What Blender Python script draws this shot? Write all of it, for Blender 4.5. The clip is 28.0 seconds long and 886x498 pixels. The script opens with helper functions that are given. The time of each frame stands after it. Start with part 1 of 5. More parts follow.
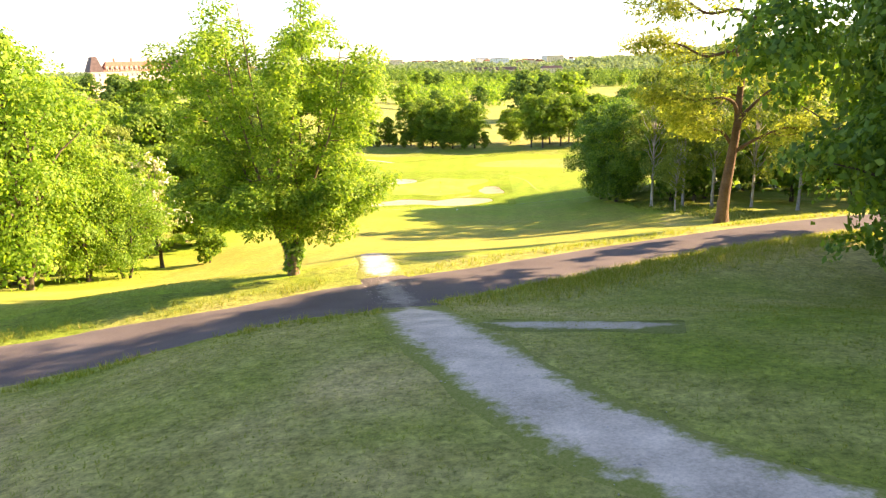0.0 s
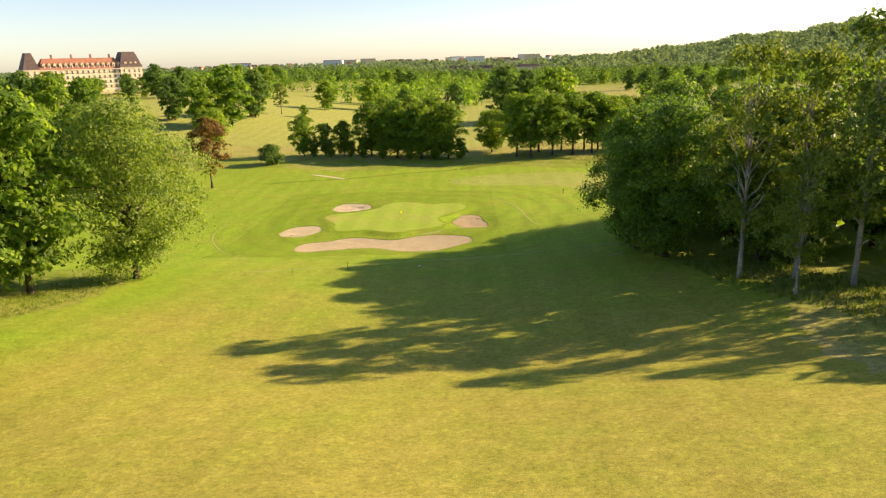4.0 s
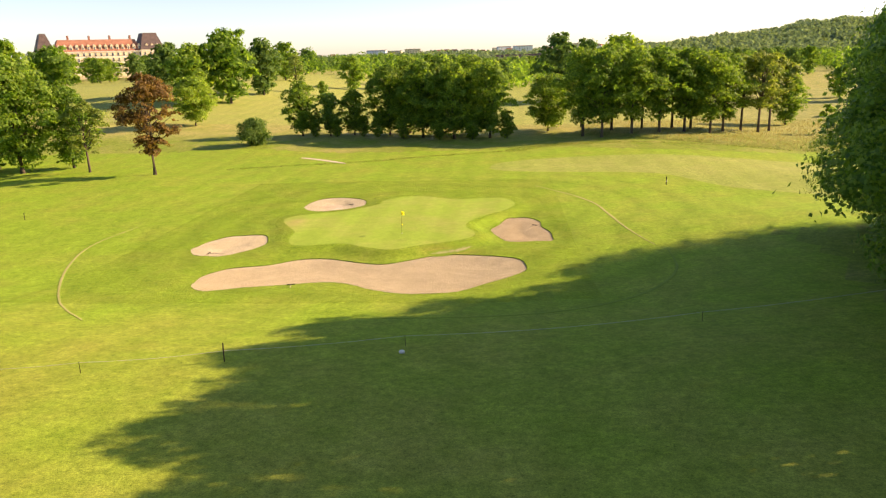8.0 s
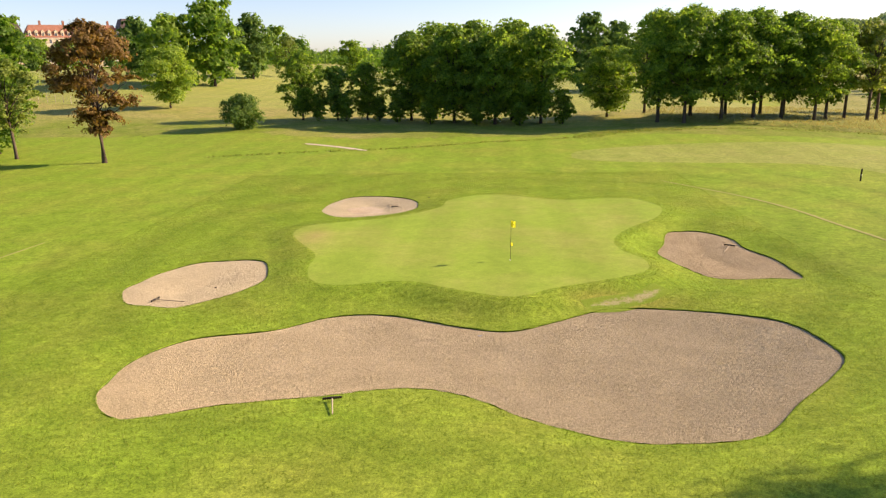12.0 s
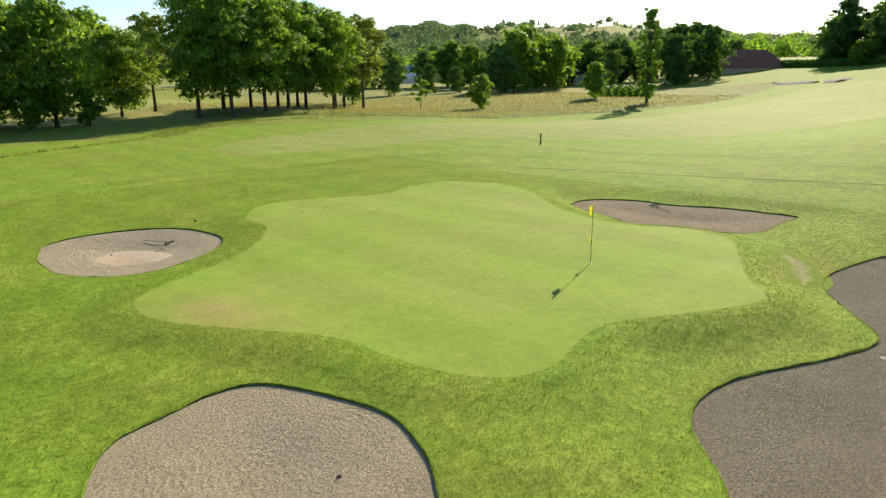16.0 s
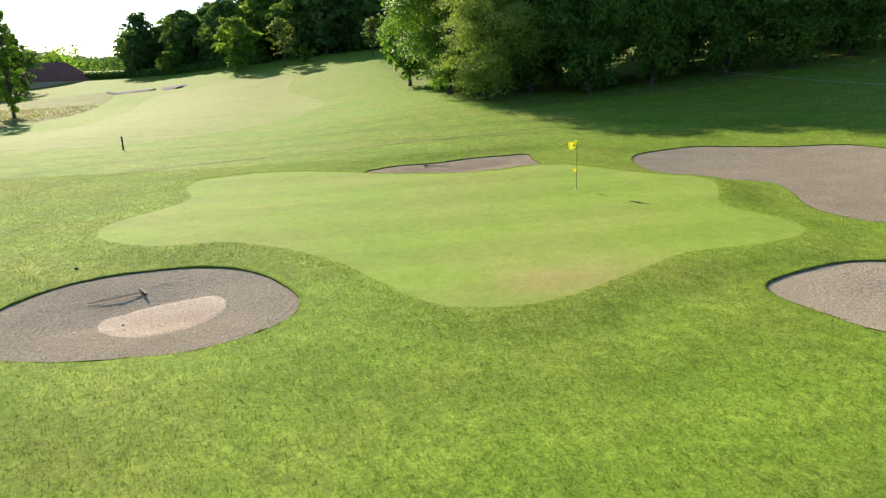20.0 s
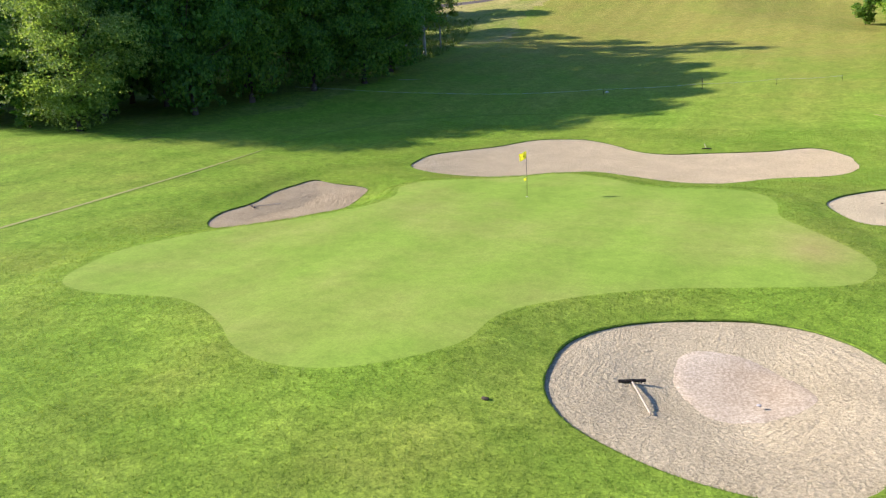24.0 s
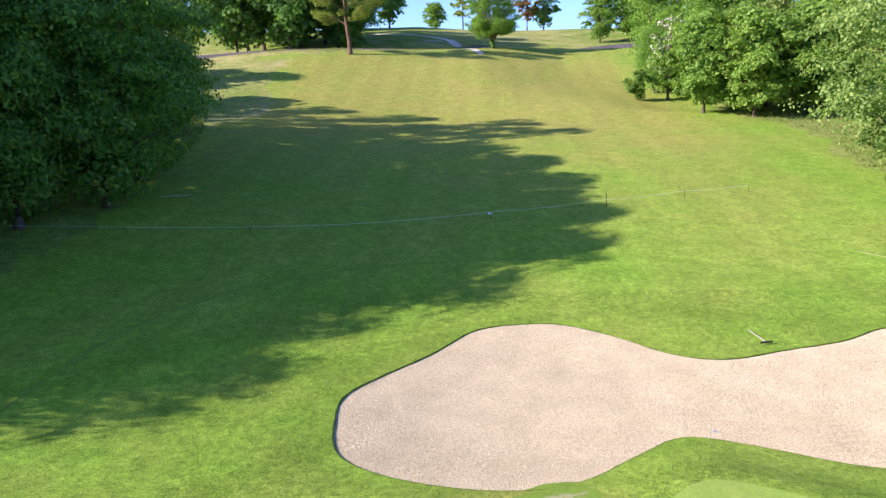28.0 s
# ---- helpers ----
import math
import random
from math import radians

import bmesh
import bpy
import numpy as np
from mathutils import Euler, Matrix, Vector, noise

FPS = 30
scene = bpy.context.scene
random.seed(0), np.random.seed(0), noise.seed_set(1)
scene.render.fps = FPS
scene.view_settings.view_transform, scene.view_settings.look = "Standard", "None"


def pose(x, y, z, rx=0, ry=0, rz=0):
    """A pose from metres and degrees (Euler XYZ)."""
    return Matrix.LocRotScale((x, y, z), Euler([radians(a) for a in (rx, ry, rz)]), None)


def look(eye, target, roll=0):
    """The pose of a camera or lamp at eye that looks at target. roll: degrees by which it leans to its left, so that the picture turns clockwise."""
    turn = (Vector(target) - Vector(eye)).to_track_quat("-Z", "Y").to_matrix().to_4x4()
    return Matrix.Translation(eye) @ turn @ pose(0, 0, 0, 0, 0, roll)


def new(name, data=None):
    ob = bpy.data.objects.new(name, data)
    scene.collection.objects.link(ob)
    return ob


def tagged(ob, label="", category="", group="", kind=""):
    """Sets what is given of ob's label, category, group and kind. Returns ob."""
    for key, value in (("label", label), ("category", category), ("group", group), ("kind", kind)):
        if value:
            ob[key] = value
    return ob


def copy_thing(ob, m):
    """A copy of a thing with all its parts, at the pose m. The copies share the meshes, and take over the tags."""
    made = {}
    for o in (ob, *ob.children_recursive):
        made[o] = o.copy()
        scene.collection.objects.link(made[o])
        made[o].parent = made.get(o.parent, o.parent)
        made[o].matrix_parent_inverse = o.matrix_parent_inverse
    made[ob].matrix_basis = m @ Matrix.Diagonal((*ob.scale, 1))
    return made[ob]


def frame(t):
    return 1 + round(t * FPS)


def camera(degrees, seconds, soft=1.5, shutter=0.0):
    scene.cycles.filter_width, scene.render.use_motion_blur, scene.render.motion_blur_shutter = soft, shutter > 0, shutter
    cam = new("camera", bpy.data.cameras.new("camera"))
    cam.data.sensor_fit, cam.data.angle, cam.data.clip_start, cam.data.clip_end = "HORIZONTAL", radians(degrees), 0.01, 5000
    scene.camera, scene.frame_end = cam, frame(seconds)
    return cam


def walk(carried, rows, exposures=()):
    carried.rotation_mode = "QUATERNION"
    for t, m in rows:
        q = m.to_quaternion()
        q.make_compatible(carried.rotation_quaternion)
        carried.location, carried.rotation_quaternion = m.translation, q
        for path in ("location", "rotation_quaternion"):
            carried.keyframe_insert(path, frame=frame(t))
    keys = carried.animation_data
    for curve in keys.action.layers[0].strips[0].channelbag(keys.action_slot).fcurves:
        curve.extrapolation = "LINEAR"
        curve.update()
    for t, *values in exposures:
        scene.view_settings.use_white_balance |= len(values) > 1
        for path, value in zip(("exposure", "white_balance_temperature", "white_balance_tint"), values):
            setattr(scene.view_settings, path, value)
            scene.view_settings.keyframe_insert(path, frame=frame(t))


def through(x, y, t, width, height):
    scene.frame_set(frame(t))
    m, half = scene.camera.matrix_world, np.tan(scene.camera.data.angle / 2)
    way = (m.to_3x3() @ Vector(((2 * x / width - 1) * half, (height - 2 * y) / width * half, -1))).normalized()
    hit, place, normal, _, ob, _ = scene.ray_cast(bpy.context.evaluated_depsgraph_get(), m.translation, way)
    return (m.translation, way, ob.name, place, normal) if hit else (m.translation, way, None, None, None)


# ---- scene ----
from mathutils import geometry

cam = camera(64.42, 28.0, 1.3)
PATH = [
    (0, (8.034, -7.225, 28.483), (6.809, 12.053, 23.299), -1.46),
    (0.5, (8.064, -2.477, 28.426), (6.895, 16.807, 23.254), -1.60),
    (1, (8.068, 2.355, 28.382), (6.989, 21.654, 23.246), -1.62),
    (1.5, (8.052, 7.285, 28.304), (7.065, 26.589, 23.168), -1.56),
    (2, (8.013, 12.384, 28.160), (7.125, 31.688, 23.005), -1.49),
    (2.5, (7.968, 17.802, 27.942), (7.169, 37.107, 22.778), -1.48),
    (3, (7.957, 23.530, 27.570), (7.244, 42.833, 22.385), -1.48),
    (3.5, (8.001, 29.535, 26.976), (7.367, 48.838, 21.783), -1.47),
    (4, (8.098, 35.756, 26.135), (7.526, 55.057, 20.923), -1.52),
    (4.5, (8.236, 42.113, 25.070), (7.687, 61.404, 19.822), -1.64),
    (5, (8.396, 48.514, 23.840), (7.810, 67.791, 18.541), -1.79),
    (5.5, (8.548, 54.868, 22.519), (7.850, 74.125, 17.165), -1.93),
    (6, (8.660, 61.091, 21.187), (7.771, 80.329, 15.794), -2.03),
    (6.5, (8.695, 67.118, 19.908), (7.553, 86.344, 14.519), -2.10),
    (7, (8.630, 72.887, 18.713), (7.242, 92.103, 13.347), -2.12),
    (7.5, (8.425, 78.327, 17.607), (6.800, 97.533, 12.269), -2.05),
    (8, (8.042, 83.367, 16.580), (6.199, 102.555, 11.251), -1.89),
    (8.5, (7.468, 87.958, 15.609), (5.486, 107.124, 10.247), -1.75),
    (9, (6.680, 92.132, 14.719), (4.596, 111.289, 9.366), -1.70),
    (9.5, (5.691, 95.970, 13.912), (3.499, 115.135, 8.630), -1.65),
    (10, (4.520, 99.545, 13.139), (2.311, 118.714, 7.879), -1.56),
    (10.5, (3.121, 102.913, 12.396), (0.936, 122.071, 7.087), -1.41),
    (11, (1.382, 106.135, 11.749), (-0.795, 125.286, 6.413), -1.30),
    (11.5, (-0.705, 109.244, 11.215), (-2.745, 128.411, 5.879), -1.26),
    (12, (-2.987, 112.239, 10.729), (-4.465, 131.465, 5.422), -1.21),
    (12.5, (-5.386, 115.142, 10.250), (-5.809, 134.430, 4.981), -1.12),
    (13, (-7.870, 117.986, 9.762), (-6.827, 137.256, 4.513), -1.04),
    (13.5, (-10.431, 120.807, 9.271), (-7.657, 139.902, 4.007), -0.98),
    (14, (-13.061, 123.631, 8.807), (-8.413, 142.348, 3.507), -0.95),
    (14.5, (-15.726, 126.461, 8.417), (-9.060, 144.559, 3.126), -0.84),
    (15, (-18.398, 129.253, 8.070), (-9.407, 146.322, 2.796), -0.69),
    (15.5, (-21.068, 132.025, 7.731), (-9.671, 147.596, 2.473), -0.54),
    (16, (-23.675, 134.870, 7.422), (-10.054, 148.543, 2.176), -0.50),
    (16.5, (-26.075, 137.831, 7.143), (-10.571, 149.334, 1.917), -0.61),
    (17, (-28.124, 140.916, 6.881), (-11.103, 150.042, 1.685), -0.78),
    (17.5, (-29.721, 144.127, 6.638), (-11.578, 150.763, 1.462), -0.94),
    (18, (-30.854, 147.426, 6.427), (-11.990, 151.612, 1.266), -1.08),
    (18.5, (-31.556, 150.763, 6.227), (-12.325, 152.687, 1.081), -1.22),
    (19, (-31.870, 154.134, 6.002), (-12.541, 154.043, 0.867), -1.37),
    (19.5, (-31.778, 157.434, 5.765), (-12.557, 155.364, 0.640), -1.48),
    (20, (-31.214, 160.613, 5.601), (-12.250, 156.839, 0.491), -1.51),
    (20.5, (-30.181, 163.681, 5.563), (-11.490, 158.707, 0.474), -1.47),
    (21, (-28.779, 166.604, 5.621), (-10.580, 160.050, 0.539), -1.47),
    (21.5, (-27.038, 169.397, 5.724), (-9.750, 160.725, 0.632), -1.57),
    (22, (-24.951, 172.079, 5.823), (-9.071, 161.048, 0.713), -1.74),
    (22.5, (-22.511, 174.622, 5.896), (-8.381, 161.431, 0.766), -1.94),
    (23, (-19.743, 176.901, 5.966), (-7.394, 162.034, 0.819), -2.06),
    (23.5, (-16.740, 178.644, 6.124), (-6.019, 162.570, 0.958), -2.02),
    (24, (-13.658, 179.649, 6.411), (-4.753, 162.507, 1.231), -1.96),
    (24.5, (-10.589, 179.899, 6.764), (-3.856, 161.800, 1.560), -2.04),
    (25, (-7.581, 179.373, 7.186), (-2.762, 160.675, 1.977), -2.16),
    (25.5, (-4.825, 178.009, 7.747), (-1.670, 158.949, 2.575), -2.27),
    (26, (-2.335, 175.743, 8.444), (-0.306, 156.514, 3.333), -2.29),
    (26.5, (-0.126, 172.748, 9.168), (1.411, 153.460, 4.106), -2.19),
    (27, (1.751, 169.202, 9.891), (2.910, 149.855, 4.955), -2.01),
    (27.5, (3.361, 165.226, 10.603), (4.203, 145.801, 5.917), -1.76),
    (28, (4.746, 160.879, 11.272), (5.367, 141.375, 6.890), -1.51),
]
EXPOSURES = [(0, 2.46, 6800, 25), (1, 2.08, 6800, 23), (2, 1.62, 6800, 20), (3.5, 1.18, 6750, 18), (6, 1.42, 6750, 20), (8, 1.33, 6700, 24), (11, 1.13, 6400, 27), (14, 0.97, 5600, 13), (17, 0.77, 5450, 8), (20, 0.95, 5200, 15), (23, 1.16, 4900, 22), (25, 1.12, 4850, 17), (28, 1.32, 4700, 26)]
walk(cam, [(t, look(eye, target, roll)) for t, eye, target, roll in PATH], EXPOSURES)

# ---- light ----
SUN_EL, SUN_AZ = 25.3, 71.4
world = bpy.data.worlds.new("world")
scene.world = world
world.use_nodes = True
wn = world.node_tree.nodes
sky = wn.new("ShaderNodeTexSky")
sky.sky_type = "NISHITA"
sky.sun_disc = False
sky.sun_elevation, sky.sun_rotation = radians(SUN_EL), radians(SUN_AZ)
sky.air_density, sky.dust_density, sky.ozone_density = 0.8, 0.5, 0.8
world.node_tree.links.new(sky.outputs[0], wn["Background"].inputs[0])
wn["Background"].inputs[1].default_value = 0.082
sun = new("sun", bpy.data.lights.new("sun", "SUN"))
sun.data.energy, sun.data.angle, sun.data.color = 5.0, radians(0.55), (1.0, 0.76, 0.46)
sa, ca, ce, se = math.sin(radians(SUN_AZ)), math.cos(radians(SUN_AZ)), math.cos(radians(SUN_EL)), math.sin(radians(SUN_EL))
sun.matrix_world = look((300 * sa * ce, 300 * ca * ce, 300 * se), (0, 0, 0))


# ---- materials ----
def material(name):
    m = bpy.data.materials.new(name)
    m.use_nodes = True
    return m, m.node_tree.nodes, m.node_tree.links, m.node_tree.nodes["Principled BSDF"]


def ramp(n, stops):
    r = n.new("ShaderNodeValToRGB")
    el = r.color_ramp.elements
    while len(el) < len(stops):
        el.new(0.5)
    for e, (at, col) in zip(el, stops):
        e.position, e.color = at, (*col, 1)
    return r


def noise_tex(n, l, coords, scale, detail=4.0, rough=0.55, out="Fac"):
    t = n.new("ShaderNodeTexNoise")
    t.inputs["Scale"].default_value, t.inputs["Detail"].default_value, t.inputs["Roughness"].default_value = scale, detail, rough
    l.new(coords, t.inputs["Vector"])
    return t.outputs[out]


def mix(n, l, fac, a, b, kind="MIX"):
    m = n.new("ShaderNodeMix")
    m.data_type, m.blend_type = "RGBA", kind
    for value, sock in ((fac, m.inputs[0]), (a, m.inputs[6]), (b, m.inputs[7])):
        if hasattr(value, "is_linked"):
            l.new(value, sock)
        elif isinstance(value, tuple):
            sock.default_value = (*value, 1)
        else:
            sock.default_value = value
    return m.outputs[2]


def bump(n, l, height, bsdf, strength, distance):
    b = n.new("ShaderNodeBump")
    b.inputs["Strength"].default_value, b.inputs["Distance"].default_value = strength, distance
    l.new(height, b.inputs["Height"])
    l.new(b.outputs[0], bsdf.inputs["Normal"])


def stretched(n, l, sx, sy, sz, rz=0.0):
    geo = n.new("ShaderNodeNewGeometry")
    mp = n.new("ShaderNodeMapping")
    mp.inputs["Scale"].default_value = (sx, sy, sz)
    mp.inputs["Rotation"].default_value = (0, 0, rz)
    l.new(geo.outputs["Position"], mp.inputs["Vector"])
    return mp.outputs[0]


def surface(name, dark, light, scale=3.0, fine=30.0, rough=0.9, relief=0.02, strength=0.5, spec=0.2):
    """A matt surface of two tones, mottled at two scales, with relief."""
    m, n, l, b = material(name)
    co = stretched(n, l, 1, 1, 1)
    big, small = noise_tex(n, l, co, scale), noise_tex(n, l, co, fine, 3.0)
    blend = mix(n, l, 0.45, big, small)
    r = ramp(n, [(0.32, dark), (0.68, light)])
    l.new(blend, r.inputs[0])
    l.new(r.outputs[0], b.inputs["Base Color"])
    b.inputs["Roughness"].default_value = rough
    b.inputs["Specular IOR Level"].default_value = spec
    bump(n, l, small, b, strength, relief)
    return m


def turf(name, lush_a, lush_b, dry_a, dry_b, fine=9.0, relief=0.05, strength=0.6, stripes=0.0, grain=0.85):
    """Grass: lush and dry tones blended by the mesh's 'dry' layer and patches, with blades as fine grain."""
    m, n, l, b = material(name)
    co = stretched(n, l, 1, 1, 1)
    att = n.new("ShaderNodeAttribute")
    att.attribute_name = "dry"
    patches = noise_tex(n, l, co, 0.16, 6.0, 0.62)
    mid = noise_tex(n, l, co, 0.9, 5.0, 0.6)
    blade = noise_tex(n, l, co, fine, 6.0, 0.75)
    tuft = noise_tex(n, l, co, fine * 0.28, 4.0, 0.65)
    lush = ramp(n, [(0.30, lush_a), (0.70, lush_b)])
    l.new(mid, lush.inputs[0])
    dry = ramp(n, [(0.30, dry_a), (0.70, dry_b)])
    l.new(mid, dry.inputs[0])
    k = n.new("ShaderNodeMath")
    k.operation = "MULTIPLY_ADD"
    l.new(patches, k.inputs[0])
    k.inputs[1].default_value = 1.5
    k.inputs[2].default_value = -0.75
    s = n.new("ShaderNodeMath")
    s.operation, s.use_clamp = "ADD", True
    l.new(k.outputs[0], s.inputs[0])
    l.new(att.outputs["Fac"], s.inputs[1])
    col = mix(n, l, s.outputs[0], lush.outputs[0], dry.outputs[0])
    g = ramp(n, [(0.37, (0.40, 0.44, 0.36)), (0.50, (0.94, 0.95, 0.92)), (0.63, (1.50, 1.45, 1.25))])
    l.new(mix(n, l, 0.3, blade, tuft), g.inputs[0])
    col = mix(n, l, grain, col, g.outputs[0], "MULTIPLY")
    q = ramp(n, [(0.36, (0.80, 0.825, 0.77)), (0.64, (1.16, 1.14, 1.09))])
    l.new(noise_tex(n, l, co, 2.3, 6.0, 0.72), q.inputs[0])
    col = mix(n, l, grain, col, q.outputs[0], "MULTIPLY")
    if stripes:
        w = n.new("ShaderNodeTexWave")
        w.inputs["Scale"].default_value, w.inputs["Distortion"].default_value = 0.075, 1.2
        w.inputs["Detail"].default_value = 2.0
        l.new(stretched(n, l, 1, 0.10, 0, 0.12), w.inputs["Vector"])
        sr = ramp(n, [(0.25, (1 - stripes,) * 3), (0.75, (1 + stripes,) * 3)])
        l.new(w.outputs["Fac"], sr.inputs[0])
        col = mix(n, l, 1.0, col, sr.outputs[0], "MULTIPLY")
        ring = n.new("ShaderNodeAttribute")
        ring.attribute_name = "ring"
        rr = ramp(n, [(0.0, (1 - stripes * 4.0,) * 3), (0.18, (1 - stripes * 0.8,) * 3), (1.0, (1 + stripes * 1.6, 1 + stripes * 1.4, 1 + stripes))])
        l.new(ring.outputs["Fac"], rr.inputs[0])
        col = mix(n, l, 1.0, col, rr.outputs[0], "MULTIPLY")
    l.new(col, b.inputs["Base Color"])
    b.inputs["Roughness"].default_value = 0.85
    b.inputs["Specular IOR Level"].default_value = 0.06
    bump(n, l, mix(n, l, 0.5, blade, tuft), b, strength, relief)
    return m


ROUGH = turf("rough_grass", (0.15, 0.212, 0.024), (0.215, 0.288, 0.036), (0.34, 0.295, 0.11), (0.47, 0.40, 0.18), 7.0, 0.09, 0.8)
FAIRWAY = turf("fairway_grass", (0.180, 0.285, 0.022), (0.240, 0.360, 0.032), (0.27, 0.265, 0.050), (0.355, 0.33, 0.078), 15.0, 0.06, 0.6, 0.028)
GREEN = turf("green_grass", (0.235, 0.345, 0.040), (0.28, 0.39, 0.050), (0.34, 0.32, 0.09), (0.42, 0.35, 0.13), 14.0, 0.010, 0.25, 0.04, 0.30)
SHORT = turf("dry_fairway_grass", (0.225, 0.295, 0.055), (0.285, 0.345, 0.072), (0.31, 0.32, 0.095), (0.385, 0.375, 0.13), 12.0, 0.03, 0.5, 0.03)
MEADOW = turf("meadow_grass", (0.16, 0.20, 0.035), (0.22, 0.25, 0.045), (0.33, 0.325, 0.12), (0.42, 0.395, 0.165), 5.0, 0.15, 0.9)


def sand_material(name, dark, light, ripple=0.0, relief=0.03, dusty=0.55):
    m, n, l, b = material(name)
    co = stretched(n, l, 1, 1, 1)
    big, small = noise_tex(n, l, co, 0.6, 5.0), noise_tex(n, l, co, 16.0, 6.0, 0.8)
    r = ramp(n, [(0.3, dark), (0.7, light)])
    l.new(mix(n, l, 0.55, big, small), r.inputs[0])
    g = ramp(n, [(0.36, (0.50, 0.48, 0.45)), (0.6, (1.14, 1.14, 1.14))])
    l.new(small, g.inputs[0])
    l.new(mix(n, l, 0.7, r.outputs[0], g.outputs[0], "MULTIPLY"), b.inputs["Base Color"])
    b.inputs["Roughness"].default_value = 0.95
    b.inputs["Specular IOR Level"].default_value = 0.1
    b.inputs["Diffuse Roughness"].default_value = dusty
    h = small
    if ripple:
        at = n.new("ShaderNodeAttribute")
        at.attribute_name = "rake"
        mul = n.new("ShaderNodeMath")
        mul.operation = "MULTIPLY"
        mul.inputs[1].default_value = ripple
        l.new(at.outputs["Fac"], mul.inputs[0])
        sine = n.new("ShaderNodeMath")
        sine.operation = "SINE"
        warp = n.new("ShaderNodeMath")
        warp.operation = "MULTIPLY_ADD"
        warp.inputs[1].default_value = 3.0
        l.new(big, warp.inputs[0])
        l.new(mul.outputs[0], warp.inputs[2])
        l.new(warp.outputs[0], sine.inputs[0])
        spots = ramp(n, [(0.42, (0, 0, 0)), (0.62, (1, 1, 1))])
        l.new(noise_tex(n, l, co, 0.33, 2.0), spots.inputs[0])
        lines = mix(n, l, spots.outputs[0], (0.5, 0.5, 0.5), sine.outputs[0])
        clod = n.new("ShaderNodeTexVoronoi")
        clod.inputs["Scale"].default_value = 12.0
        l.new(mix(n, l, 0.12, co, noise_tex(n, l, co, 4.0, 3.0, 0.6, "Color")), clod.inputs["Vector"])
        h = mix(n, l, 0.075, mix(n, l, 0.32, small, clod.outputs["Distance"]), lines)
    bump(n, l, h, b, 1.0, relief)
    return m


SAND = sand_material("bunker_sand", (0.47, 0.400, 0.248), (0.70, 0.606, 0.392), 30.0, 0.085)
SMOOTH_SAND = sand_material("smooth_bunker_sand", (0.52, 0.430, 0.255), (0.755, 0.638, 0.405), 0.0, 0.10, 0.85)
DAMP_SAND = sand_material("damp_bunker_sand", (0.42, 0.325, 0.18), (0.64, 0.52, 0.315), 22.0, 0.075)
# dark grey paints in the shade of the far bunkers' backlit slopes
SHADED_FAR_SAND = surface("shaded_far_sand", (0.17, 0.15, 0.13), (0.30, 0.26, 0.225), 0.5, 6.0, 0.95, 0.08, 0.9)
WET_SAND = sand_material("silt", (0.38, 0.29, 0.175), (0.72, 0.63, 0.47), 0.0, 0.012, 0.1)
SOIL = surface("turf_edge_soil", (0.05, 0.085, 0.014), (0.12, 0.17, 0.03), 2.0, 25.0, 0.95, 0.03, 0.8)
GRAVEL = surface("gravel_stones", (0.27, 0.25, 0.23), (0.62, 0.58, 0.54), 0.9, 18.0, 0.95, 0.03, 0.7)


def worn_ground(name, dark, light, grass_a, grass_b, reach=0.62, spread=0.9, scale=0.8, fine=14.0, relief=0.03):
    """Bare ground that gives way raggedly to grass towards the edges of its strip."""
    m, n, l, b = material(name)
    co = stretched(n, l, 1, 1, 1)
    big, mid, small = noise_tex(n, l, co, scale, 5.0, 0.6), noise_tex(n, l, co, 2.6, 6.0, 0.7), noise_tex(n, l, co, fine, 5.0, 0.7)
    bare = ramp(n, [(0.30, dark), (0.70, light)])
    l.new(mix(n, l, 0.45, big, small), bare.inputs[0])
    grass = ramp(n, [(0.30, grass_a), (0.70, grass_b)])
    l.new(small, grass.inputs[0])
    att = n.new("ShaderNodeAttribute")
    att.attribute_name = "edge"
    k = n.new("ShaderNodeMath")
    k.operation = "MULTIPLY_ADD"
    l.new(mid, k.inputs[0])
    k.inputs[1].default_value = spread
    l.new(att.outputs["Fac"], k.inputs[2])
    cut = ramp(n, [(0.0, (0, 0, 0)), (1.0, (1, 1, 1))])
    lo = n.new("ShaderNodeMapRange")
    lo.inputs["From Min"].default_value = reach + spread * 0.5 - 0.12
    lo.inputs["From Max"].default_value = reach + spread * 0.5 + 0.16
    l.new(k.outputs[0], lo.inputs["Value"])
    l.new(lo.outputs[0], cut.inputs[0])
    l.new(mix(n, l, cut.outputs[0], bare.outputs[0], grass.outputs[0]), b.inputs["Base Color"])
    b.inputs["Roughness"].default_value = 0.95
    b.inputs["Specular IOR Level"].default_value = 0.08
    bump(n, l, small, b, 0.8, relief)
    return m


PATHWAY = worn_ground("trodden_gravel", (0.30, 0.26, 0.20), (0.84, 0.73, 0.585), (0.15, 0.20, 0.028), (0.29, 0.28, 0.09), 0.56, 1.15)
SCUFFED = worn_ground("scuffed_turf", (0.30, 0.29, 0.12), (0.43, 0.385, 0.21), (0.165, 0.245, 0.022), (0.22, 0.31, 0.032), 0.22, 1.5)
BARE = worn_ground("bare_earth", (0.27, 0.24, 0.18), (0.58, 0.52, 0.42), (0.10, 0.15, 0.025), (0.24, 0.24, 0.08), 0.45, 1.3)
DUSTY = worn_ground("dusty_asphalt", (0.15, 0.135, 0.12), (0.34, 0.31, 0.27), (0.085, 0.074, 0.070), (0.16, 0.142, 0.132), 0.35, 1.5, 0.8, 22.0, 0.012)
